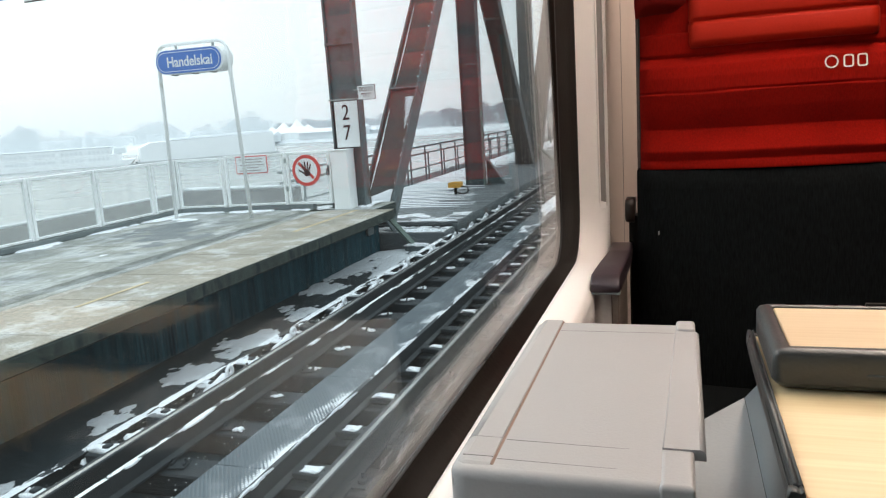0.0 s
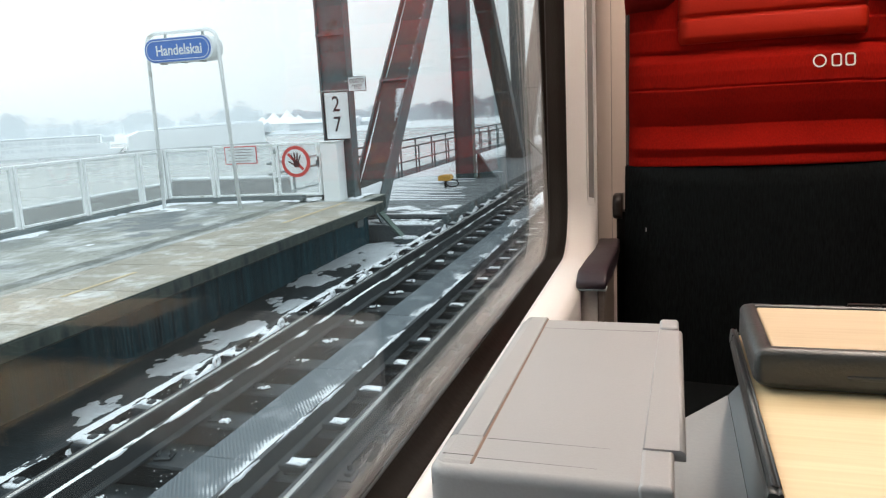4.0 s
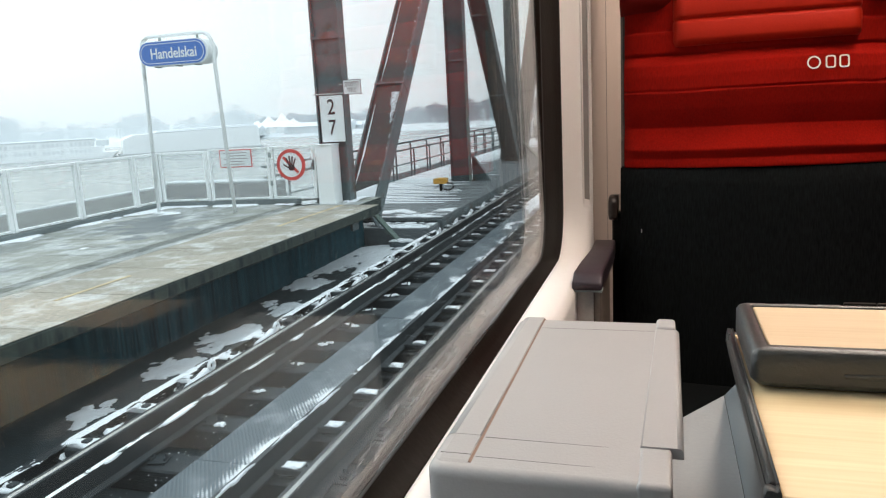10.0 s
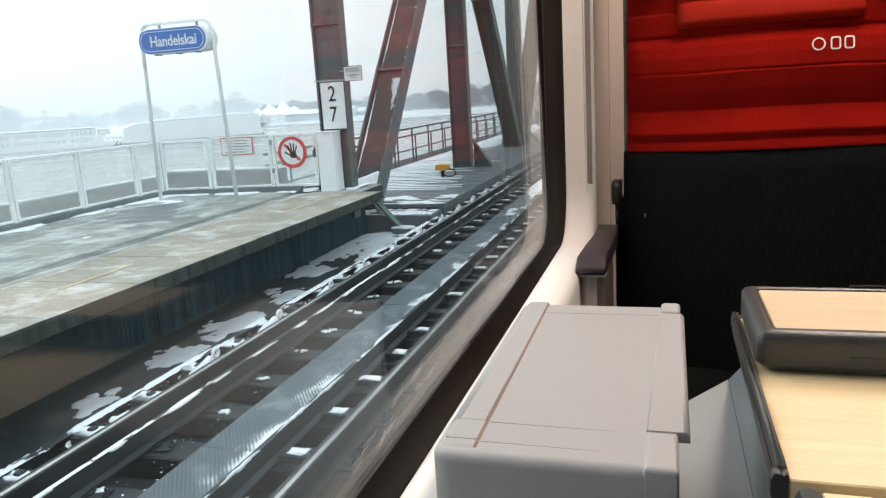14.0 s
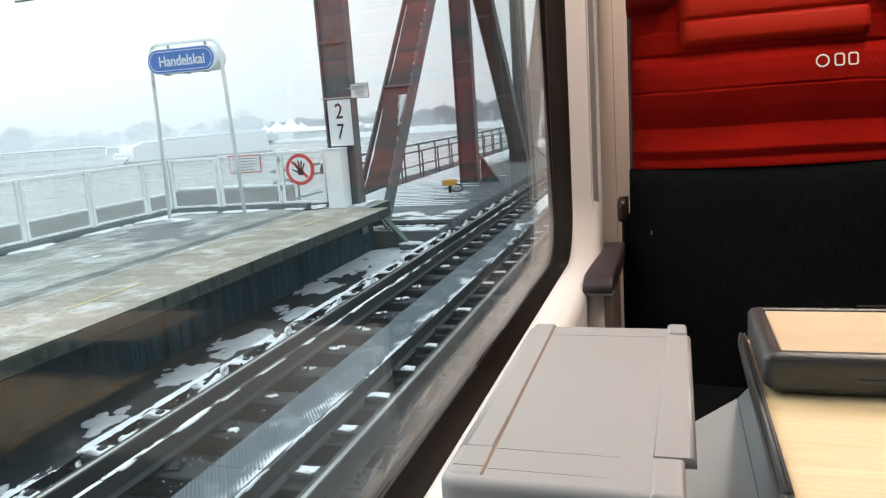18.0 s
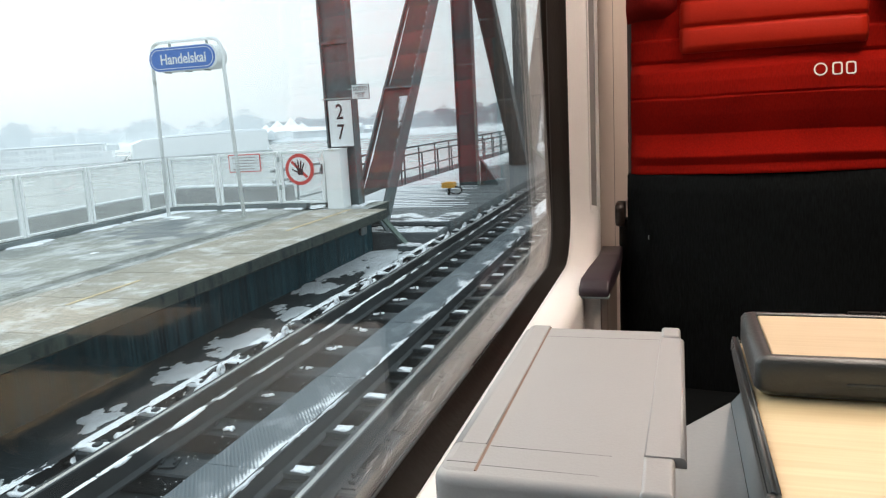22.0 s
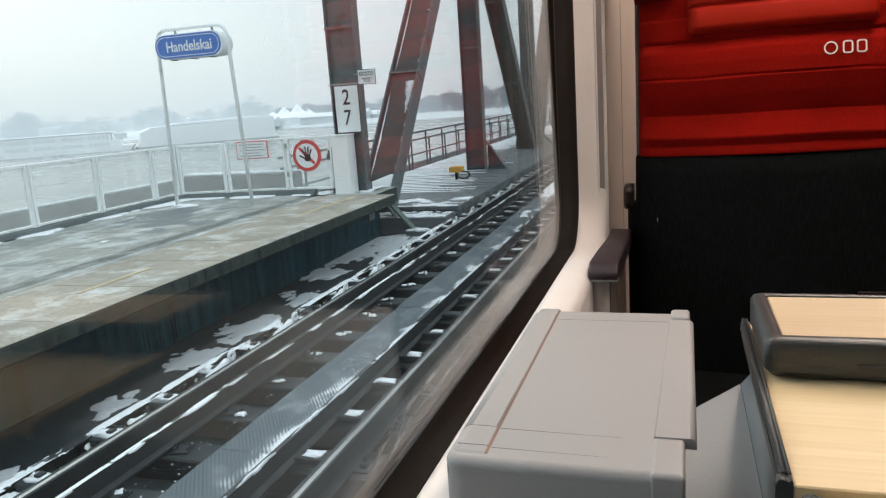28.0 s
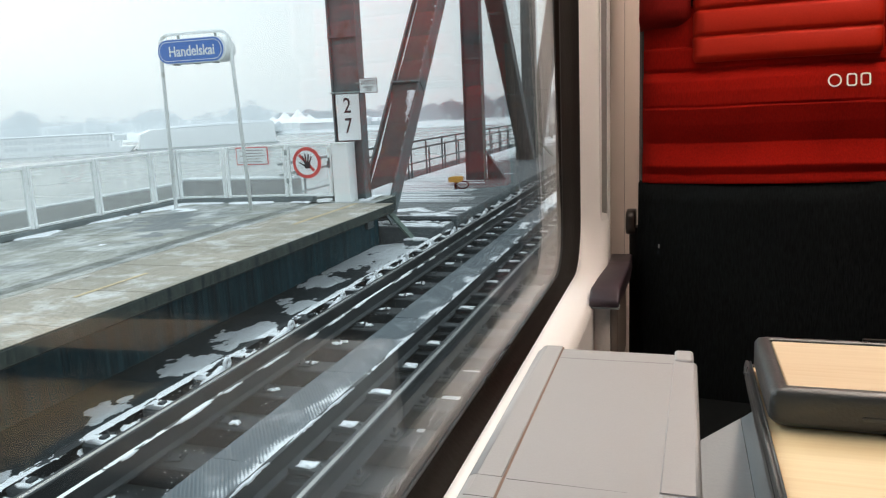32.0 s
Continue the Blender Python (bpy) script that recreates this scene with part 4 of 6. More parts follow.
def t2prism(prof, a, b):
    return prism_bm([(p * T2, TZ2 + q * T2) for p, q in prof], 1, a * T2, b * T2)


part("tabletop", t2box(0.1215, 0.95, 0.782, 1.350, -0.024, 0, 0.001), BEECH, table, "pale beech laminate")
def edging_profile(x0, x1, lift):
    """Rounded plastic edging with a groove and a raised inner bead, heights from the tabletop."""
    w = x1 - x0
    return [(x0 + 0.004, -0.036), (x0, -0.016), (x0 + 0.0002, -0.005), (x0 + 0.06 * w, -0.001), (x0 + 0.18 * w, lift + 0.0008), (x0 + 0.34 * w, lift + 0.0014), (x0 + 0.52 * w, lift + 0.0010), (x0 + 0.68 * w, lift - 0.0002), (x0 + 0.74 * w, lift - 0.0010), (x0 + 0.80 * w, lift + 0.0008), (x0 + 0.90 * w, lift + 0.0014), (x1, lift - 0.0015), (x1, -0.036)]


moulded("side_edging", t2prism(edging_profile(0.1085, 0.1212, 0.0065), 0.797, 1.362), table, EDGE_GREY)
moulded("edging_tip", t2prism(edging_profile(0.1030, 0.1212, 0.0045), 0.781, 0.7965), table, EDGE_GREY)
part("rear_edging", t2box(0.118, 0.95, 1.351, 1.363, -0.030, 0.002, 0.002, 2), EDGE_GREY, table)
part("underside", t2box(0.115, 0.94, 0.79, 1.345, -0.055, -0.0245, 0.004), EDGE_GREY, table)
leaf = part("folded_leaf", tbox(0.1515, 0.95, 1.139, 1.356, 0.034, 0.0505, 0.001), LEAF_BEECH, table, "beech leaf folded over")
bm = bmesh.new()
lo, hi = -0.0165, 0.0525
o0 = rounded(0.147, 0.985, 1.140, 1.366, 0.034, 8)
o1 = rounded(0.1325, 0.99, 1.125, 1.376, 0.026, 8)
o2 = rounded(0.1250, 0.99, 1.1155, 1.378, 0.015, 8)
o3 = rounded(0.1255, 0.99, 1.1140, 1.378, 0.008, 8)
o4 = rounded(0.1305, 0.988, 1.1170, 1.377, 0.007, 8)
o5 = rounded(0.1385, 0.985, 1.1235, 1.373, 0.008, 8)
o6 = rounded(0.1470, 0.955, 1.1345, 1.360, 0.007, 8)
i0 = rounded(0.1500, 0.952, 1.1378, 1.358, 0.006, 8)



def hem(u):
    """The lower edge rises towards the corner."""
    return 0.0050 * max(0.0, 1 - max(0.0, u - 0.16) / 0.10) ** 1.5


loft(bm, [[(u * T, v * T, TZ + (z + (hem(u) if z < 0 else 0)) * T) for u, v in o] for o, z in ((i0, lo), (o0, lo), (o1, lo + 0.003), (o2, lo + 0.016), (o3, hi - 0.010), (o4, hi - 0.003), (o5, hi), (o6, hi + 0.0006), (i0, hi - 0.0016), (i0, hi - 0.022))])
part("leaf_edging", bm, EDGE_GREY, leaf, "dark grey rounded edging", smooth=True)
bm = bmesh.new()
loft(bm, [[(x * T, (yy + back) * T, TZ + z * T) for yy, z in ((1.124, 0.009), (1.1145, 0.0125), (1.1128, 0.0165), (1.1135, 0.0195), (1.124, 0.021))] for x, back in ((0.238, 0.006), (0.252, 0.0), (0.90, 0.0))], caps=True)
moulded("grip_rib", bm, leaf, EDGE_GREY, "shallow grip rib")
for x in (0.30, 0.352):
    part("hinge", tbox(x, x + 0.050, 1.374, 1.382, 0.036, 0.0555, 0.0006), RUBBER, leaf)
part("near_leaf", t2box(0.150, 0.95, 0.40, 0.774, -0.028, -0.006, 0.0015), BEECH, table, "beech leaf laid open")
part("near_leaf_edging", t2prism([(0.128, -0.034), (0.124, -0.014), (0.129, -0.003), (0.136, 0.0), (0.1495, -0.004), (0.1495, -0.034)], 0.40, 0.768), EDGE_GREY, table)
part("table_leg", box(0.27, 0.34, 0.56, 0.64, FLOOR_Z, TZ - 0.033, 0.008), EDGE_GREY, table)
# pale bracket that carries the table from the wall
bracket = thing("table_bracket", (0.0, 0.7, 1.45), "pale blue-grey table bracket fixed to the wall", "bracket")
bm = bmesh.new()
section = [(-0.1505, 1.520), (-0.06, 1.520), (0.025, 1.520), (0.060, 1.520), (0.0834, 1.520)]
rows = []
for x, z in section:
    end = 0.970 + 1.5 * (x - 0.025)
    rows.append([(x, 0.40, z), (x, end, z), (x, end - 0.002, z - 0.003), (x, 0.40, z - 0.003)])
loft(bm, rows, caps=True)
moulded("shelf_plate", bm, bracket, BRACKET)
FLANGE = material("blue_grey_flange", (0.17, 0.205, 0.225), 0.5, vary=0.06, grain=200, bump=0.05)
part("upturned_flange", prism_bm([(0.40, 1.5205), (1.056, 1.5205), (0.755, 1.670), (0.40, 1.670)], 0, 0.0838, 0.0868), FLANGE, bracket, "blue-grey upturned flange")
part("wall_fixing", box(-0.1508, -0.1395, 0.42, 0.70, 1.44, 1.5165, 0.002), BRACKET, bracket)

# ======== outside: platform, track, bridge, river ========
PZ = 0.54
EDGE_X, FENCE_X, CROSS_Y = -4.24, -8.231, 11.75
CORNER_Y, GATE_Y, SLANT = 10.68, 10.90, 6.3  # the end fence runs a little askew

# ground under the track, one sheet
bm = bmesh.new()
bx(bm, -9.4, 6.0, -40, 130, -0.60, -0.32)
tagged(part("ground_bed", bm, TRACK_BED), "dark wet track bed of the bridge", "track bed", kind="structure")

platform = thing("platform", (-6.5, 0, PZ), "pale concrete station platform, wet and dusted with snow", "platform", kind="structure")
part("support_wall", box(-8.97, -4.95, -20, 11.62, -0.319, 0.30), VOID_WALL, platform, "wall below the platform, shade put into its dark colour")
bm = bmesh.new()
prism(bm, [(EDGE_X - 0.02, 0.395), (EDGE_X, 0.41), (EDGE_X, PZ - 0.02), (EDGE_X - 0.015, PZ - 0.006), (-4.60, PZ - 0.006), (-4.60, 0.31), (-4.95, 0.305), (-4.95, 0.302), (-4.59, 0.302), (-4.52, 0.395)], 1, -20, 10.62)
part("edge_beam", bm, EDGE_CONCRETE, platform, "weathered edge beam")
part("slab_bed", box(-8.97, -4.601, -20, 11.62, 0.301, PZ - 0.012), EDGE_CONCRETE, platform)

# fence round the platform end
def fence_panel(name, length):
    """A framed glass panel that runs along +x from the origin, on a low kerb."""
    e = thing(name, (0, 0, 0), "white framed glass fence panel with a low concrete kerb", "fence", "platform fence")
    h0, h1 = 0.085, 0.922
    for x in (0.0, length - 0.05):
        part("upright", box(x, x + 0.05, -0.03, 0.03, 0.0, h1, 0.006), WHITE_PAINT, e)
    part("top_rail", box(0.051, length - 0.051, -0.025, 0.025, h1 - 0.045, h1, 0.006), WHITE_PAINT, e)
    part("bottom_rail", box(0.051, length - 0.051, -0.022, 0.022, h0, h0 + 0.035, 0.005), WHITE_PAINT, e)
    g = part("glass_panel", box(0.052, length - 0.052, -0.004, 0.004, h0 + 0.036, h1 - 0.046), FENCE_GLASS, e)
    g.visible_shadow = False
    return e


first_panel = fence_panel("platform_fence", 1.206)
first_panel.matrix_world = pose(FENCE_X, 10.03, PZ, 0, 0, -90)
for k in range(1, 12):
    copy_thing(first_panel, pose(FENCE_X, 10.03 - 1.2157 * k, PZ, 0, 0, -90))
short = fence_panel("platform_fence", 0.61)
short.matrix_world = pose(FENCE_X, 10.65, PZ, 0, 0, -90)
cross = fence_panel("platform_fence", 0.875)
cross.matrix_world = pose(FENCE_X + 0.022, CORNER_Y + 0.003, PZ, 0, 0, SLANT)
part("kerb", box(FENCE_X - 0.06, FENCE_X + 0.08, -20, CORNER_Y + 0.08, PZ, PZ + 0.08, 0.01), KERB, platform, "dark concrete kerb")
part("corner_post", box(FENCE_X - 0.02, FENCE_X + 0.014, CORNER_Y - 0.028, CORNER_Y + 0.035, PZ, PZ + 0.91, 0.004), STEEL, cross, "dark corner post")
part("kerb", prism_bm([(FENCE_X + 0.081, CORNER_Y - 0.06), (-6.236, GATE_Y - 0.07), (-5.75, GATE_Y - 0.07), (-5.75, GATE_Y + 0.07), (-6.25, GATE_Y + 0.07), (FENCE_X + 0.081, CORNER_Y + 0.08)], 2, PZ - 0.03, PZ + 0.08), KERB, platform, "dark concrete kerb")
part("parapet", box(-9.50, -9.35, -20, 12.6, -0.3, 0.715, 0.015), PARAPET, platform, "concrete parapet with snow on top")
# The cross parapet gets a darker, browner colour than the long one.
DARK_PARAPET = material("darker_brown_parapet", (0.105, 0.092, 0.090), 0.85, vary=0.3, grain=20, blotch=1.5, bump=0.25)
part("parapet", box(-9.34, -6.9, 12.25, 12.6, -0.3, 0.77, 0.02), DARK_PARAPET, platform, "dark parapet with snow on top")
part("parapet_snow", box(-9.495, -9.355, -20, 12.59, 0.716, 0.752, 0.015, 2), SNOW, platform, smooth=True)
part("parapet_snow", box(-9.33, -6.91, 12.26, 12.59, 0.771, 0.815, 0.02, 2), SNOW, platform, smooth=True)

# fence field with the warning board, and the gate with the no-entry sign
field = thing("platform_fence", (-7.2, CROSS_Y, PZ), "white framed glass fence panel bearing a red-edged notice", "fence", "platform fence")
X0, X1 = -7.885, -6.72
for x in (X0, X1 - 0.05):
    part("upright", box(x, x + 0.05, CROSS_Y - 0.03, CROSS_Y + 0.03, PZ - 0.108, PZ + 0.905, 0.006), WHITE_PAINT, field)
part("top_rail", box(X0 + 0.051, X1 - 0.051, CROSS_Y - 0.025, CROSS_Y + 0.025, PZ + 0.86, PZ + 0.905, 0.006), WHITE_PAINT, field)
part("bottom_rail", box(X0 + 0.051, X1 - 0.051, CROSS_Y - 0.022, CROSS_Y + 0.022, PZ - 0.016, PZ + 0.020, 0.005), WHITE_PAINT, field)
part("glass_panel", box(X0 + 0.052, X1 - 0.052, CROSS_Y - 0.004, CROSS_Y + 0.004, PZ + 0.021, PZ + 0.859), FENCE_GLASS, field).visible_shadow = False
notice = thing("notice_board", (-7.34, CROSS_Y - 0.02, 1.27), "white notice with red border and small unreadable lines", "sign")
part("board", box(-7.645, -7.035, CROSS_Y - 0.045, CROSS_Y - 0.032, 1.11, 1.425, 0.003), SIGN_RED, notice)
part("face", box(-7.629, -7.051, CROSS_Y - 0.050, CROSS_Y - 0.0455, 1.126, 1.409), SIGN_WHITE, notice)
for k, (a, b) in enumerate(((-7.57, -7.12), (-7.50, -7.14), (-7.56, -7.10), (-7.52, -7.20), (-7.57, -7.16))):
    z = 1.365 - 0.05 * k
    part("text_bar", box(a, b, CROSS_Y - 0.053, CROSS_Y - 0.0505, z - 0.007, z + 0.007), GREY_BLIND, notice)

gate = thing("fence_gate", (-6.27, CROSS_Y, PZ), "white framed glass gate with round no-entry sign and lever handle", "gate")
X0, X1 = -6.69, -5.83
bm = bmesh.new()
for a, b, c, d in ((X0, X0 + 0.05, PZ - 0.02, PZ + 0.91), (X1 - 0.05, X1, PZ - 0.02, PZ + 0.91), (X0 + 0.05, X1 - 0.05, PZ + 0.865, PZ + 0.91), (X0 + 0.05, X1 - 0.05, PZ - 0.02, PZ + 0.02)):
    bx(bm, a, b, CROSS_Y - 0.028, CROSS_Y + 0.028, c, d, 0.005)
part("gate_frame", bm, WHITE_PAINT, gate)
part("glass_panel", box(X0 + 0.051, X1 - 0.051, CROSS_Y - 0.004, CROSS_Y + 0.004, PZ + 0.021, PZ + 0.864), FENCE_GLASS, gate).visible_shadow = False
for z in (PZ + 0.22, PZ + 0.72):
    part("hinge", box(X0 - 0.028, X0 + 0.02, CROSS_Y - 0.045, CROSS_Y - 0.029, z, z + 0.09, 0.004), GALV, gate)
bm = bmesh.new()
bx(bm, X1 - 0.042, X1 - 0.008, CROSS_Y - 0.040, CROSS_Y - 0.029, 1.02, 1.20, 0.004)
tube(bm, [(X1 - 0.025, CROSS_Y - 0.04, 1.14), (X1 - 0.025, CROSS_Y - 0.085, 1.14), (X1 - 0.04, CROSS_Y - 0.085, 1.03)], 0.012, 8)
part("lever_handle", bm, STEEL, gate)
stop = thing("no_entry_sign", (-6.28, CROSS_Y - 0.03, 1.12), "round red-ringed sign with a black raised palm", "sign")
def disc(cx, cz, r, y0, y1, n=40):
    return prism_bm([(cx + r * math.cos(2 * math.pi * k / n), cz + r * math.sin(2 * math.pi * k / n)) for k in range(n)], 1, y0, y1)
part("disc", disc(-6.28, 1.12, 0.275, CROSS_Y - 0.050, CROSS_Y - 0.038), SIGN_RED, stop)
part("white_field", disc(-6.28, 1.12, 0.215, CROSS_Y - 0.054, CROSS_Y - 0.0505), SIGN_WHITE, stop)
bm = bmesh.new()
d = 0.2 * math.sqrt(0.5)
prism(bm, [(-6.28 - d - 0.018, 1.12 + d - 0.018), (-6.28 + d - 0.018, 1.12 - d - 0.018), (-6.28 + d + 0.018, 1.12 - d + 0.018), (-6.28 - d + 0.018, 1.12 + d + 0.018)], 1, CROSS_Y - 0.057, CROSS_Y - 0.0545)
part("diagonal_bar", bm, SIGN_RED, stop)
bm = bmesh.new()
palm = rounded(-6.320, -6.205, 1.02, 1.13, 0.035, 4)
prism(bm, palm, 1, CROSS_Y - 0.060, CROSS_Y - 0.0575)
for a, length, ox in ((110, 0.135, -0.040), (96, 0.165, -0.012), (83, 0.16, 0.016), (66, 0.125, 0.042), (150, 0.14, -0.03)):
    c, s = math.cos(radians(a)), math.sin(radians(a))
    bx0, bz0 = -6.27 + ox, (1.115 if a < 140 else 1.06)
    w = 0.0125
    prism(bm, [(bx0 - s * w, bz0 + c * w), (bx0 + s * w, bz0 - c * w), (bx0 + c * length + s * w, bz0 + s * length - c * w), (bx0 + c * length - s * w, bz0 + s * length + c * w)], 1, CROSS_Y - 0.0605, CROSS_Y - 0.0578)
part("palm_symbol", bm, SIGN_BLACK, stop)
# shrink end fence, notice, gate, sign towards the camera; turn the fixed field askew
camera_spot = Vector((0, 0, 1.94))
smaller = Matrix.Translation(camera_spot) @ Matrix.Scale(GATE_Y / CROSS_Y, 4) @ Matrix.Translation(-camera_spot)
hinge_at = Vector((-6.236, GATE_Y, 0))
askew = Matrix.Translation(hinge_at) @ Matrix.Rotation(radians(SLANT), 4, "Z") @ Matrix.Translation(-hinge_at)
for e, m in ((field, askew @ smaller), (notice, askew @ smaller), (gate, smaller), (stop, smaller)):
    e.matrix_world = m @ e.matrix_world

box_post = thing("gate_pillar", (-5.12, 10.85, PZ), "white sheet-metal pillar beside the gate", "pillar")
part("body", box(-5.31, -5.025, 10.73, 11.02, PZ - 0.004, 1.475, 0.008), WHITE_PAINT, box_post)
part("cap", box(-5.32, -5.015, 10.72, 11.03, 1.4755, 1.492, 0.005), WHITE_PAINT, box_post)

# station name sign
sign = thing("station_sign", (-7.07, 9.95, PZ), "blue station name sign with white frame on two white posts", "station sign")
bm = bmesh.new()
xl, xr, zt = -7.715, -6.465, 3.255
path = [(xl - 0.045, 9.95, PZ - 0.004), (xl, 9.95, zt - 0.17)]
path += [(xl + 0.17 - 0.17 * math.cos(radians(a)), 9.95, zt - 0.17 + 0.17 * math.sin(radians(a))) for a in (20, 45, 70, 90)]
path += [(xr - 0.17 + 0.17 * math.sin(radians(a)), 9.95, zt - 0.17 + 0.17 * math.cos(radians(a))) for a in (0, 20, 45, 70)]
path += [(xr, 9.95, zt - 0.17), (xr + 0.095, 9.95, PZ - 0.004)]
tube(bm, path, 0.029, 12)
part("tubular_frame", bm, WHITE_PAINT, sign, "white bent tube", smooth=True)
SH = 0.182
def capsule(x0, x1, zc, h, y0, y1):
    return prism_bm(rounded(x0, x1, zc - h, zc + h, h * 0.98, 10), 1, y0, y1)
part("case", capsule(-7.655, -6.46, 2.985, SH, 9.82, 10.08), WHITE_PAINT, sign, "white rounded light box")
part("face", capsule(-7.66, -6.50, 2.985, SH - 0.010, 9.810, 9.8195), SIGN_BLUE, sign, "blue face")
bm = bmesh.new()
o = rounded(-7.632, -6.528, 2.985 - 0.145, 2.985 + 0.145, 0.141, 10)
i2 = rounded(-7.623, -6.537, 2.985 - 0.136, 2.985 + 0.136, 0.132, 10)
loft(bm, [[(u, 9.8095, v) for u, v in o], [(u, 9.807, v) for u, v in o], [(u, 9.807, v) for u, v in i2], [(u, 9.8095, v) for u, v in i2]])
part("white_line", bm, SIGN_WHITE, sign)
lettering("name_lettering", "Handelskai", 0.215, (-7.055, 9.8075, 2.975), FACE_BACK, SIGN_WHITE, sign, width=0.80, offset=0.0035)
for x in (-7.45, -7.08, -6.75):
    part("clasp", box(x, x + 0.04, 9.86, 10.0, 2.785, 2.8025, 0.004), GALV, sign)
for x in (-7.38, -6.72):
    part("hanger", box(x, x + 0.025, 9.93, 9.97, 3.168, 3.23, 0.003), GALV, sign)

# hanging sign at the platform, of which only a corner shows
hang = thing("platform_display", (-7.6, 7.0, PZ), "blue platform sign with a small number plate on a post", "platform sign")
part("post", prism_bm([(-8.66 + 0.05 * math.cos(k), 7.0 + 0.05 * math.sin(k)) for k in (2 * math.pi * j / 14 for j in range(14))], 2, PZ - 0.004, 4.4), GALV, hang)
part("blue_board", box(-8.9, -7.30, 6.93, 6.99, 3.555, 4.3, 0.01), SIGN_BLUE, hang)
part("number_plate", box(-7.095, -6.695, 6.94, 6.96, 3.490, 3.78, 0.004), SIGN_BLACK, hang)
part("plate_face", box(-7.083, -6.707, 6.935, 6.9395, 3.502, 3.768), SIGN_WHITE, hang)
for x in (-7.04, -6.93, -6.82):
    part("plate_bar", box(x, x + 0.06, 6.930, 6.9345, 3.57, 3.72), SIGN_BLACK, hang)
part("link_arm", box(-7.30, -7.0951, 6.94, 6.97, 3.60, 3.64), GALV, hang)

# ---- the neighbouring track ----
track = thing("track", (-2.645, 10, 0), "wet railway track with guard rails and snow between", "railway track", kind="structure")
Y0, Y1 = -8.0, 110.0
RAIL = [(-0.07, -0.16), (0.07, -0.16), (0.07, -0.148), (0.012, -0.128), (0.009, -0.045), (0.034, -0.034), (0.036, -0.008), (0.028, -0.001), (-0.028, -0.001), (-0.036, -0.008), (-0.034, -0.034), (-0.009, -0.045), (-0.012, -0.128), (-0.07, -0.148)]
for x, s in ((-3.40, 1.0), (-1.895, 1.0)):
    part("rail", prism_bm([(x + a, b) for a, b in RAIL], 1, Y0, Y1), RAIL_SIDE, track, "rusty running rail")
    part("rail_head", prism_bm([(x - 0.006, -0.0008), (x + 0.002, 0.0025), (x + 0.022, 0.0015), (x + 0.027, -0.0008)], 1, Y0, Y1), RAIL_TOP, track, "worn shiny rail head")
for x in (-3.165, -2.255):
    part("guard_rail", prism_bm([(x - 0.05, -0.14), (x + 0.05, -0.14), (x + 0.05, -0.125), (x + 0.012, -0.11), (x + 0.012, -0.005), (x - 0.02, -0.002), (x - 0.02, -0.11), (x - 0.05, -0.125)], 1, Y0, Y1), RAIL_SIDE, track, "rusty guard rail")
part("edge_angle", prism_bm([(-3.815, -0.25), (-3.66, -0.25), (-3.66, -0.235), (-3.80, -0.235), (-3.80, -0.113), (-3.75, -0.113), (-3.75, -0.105), (-3.815, -0.105)], 1, Y0, 12.0), RAIL_SIDE, track, "steel edge angle")

sl_bm = box(-1.30, 1.30, -0.12, 0.12, -0.318, -0.161, 0.012)
sleeper = part("sleeper", sl_bm, SLEEPER, track)
sleeper.location = (-2.645, 3.05, 0)
sleeper.matrix_parent_inverse = track.matrix_world.inverted()
bm = bmesh.new()
bx(bm, -0.16, 0.16, -0.075, 0.075, -0.1605, -0.146, 0.003)
for x in (-0.12, 0.12):
    bx(bm, x - 0.022, x + 0.022, -0.04, 0.04, -0.146, -0.118, 0.005)
    tube(bm, [(x, 0, -0.13), (x, 0, -0.085)], 0.014, 6)
clip_mesh = part("rail_fastening", bm, RAIL_SIDE, track)
clip_mesh.location = (-3.40, 3.05, 0)
clumps = []
for v in range(6):
    bm = bmesh.new()
    rq = random.Random(50 + v)
    n = 22
    outline = []
    for j in range(n):
        q = 2 * math.pi * j / n
        r = 0.85 + 0.9 * noise.noise(Vector((math.cos(q) * 2.3, math.sin(q) * 2.3, v * 5.0))) + rq.uniform(-0.22, 0.22)
        outline.append((0.13 * r * math.cos(q), 0.075 * r * math.sin(q)))
    rings_c = []
    for f, z in ((1.0, -0.150), (0.93, -0.143), (0.72, -0.138), (0.35, -0.136)):
        rings_c.append([(x * f, y * f, z + 0.004 * noise.noise(Vector((x * 20, y * 20, v + f)))) for x, y in outline])
    loft(bm, rings_c, caps=True)
    clumps.append(part("snow_clump", bm, SNOW, track, smooth=True))
    clumps[-1].location = (-3.28, 3.1 + 0.6 * v, 0)
clump = clumps[0]
clump.location = (-3.28, 3.1, 0)
PITCH = 0.585
rng = random.Random(4)
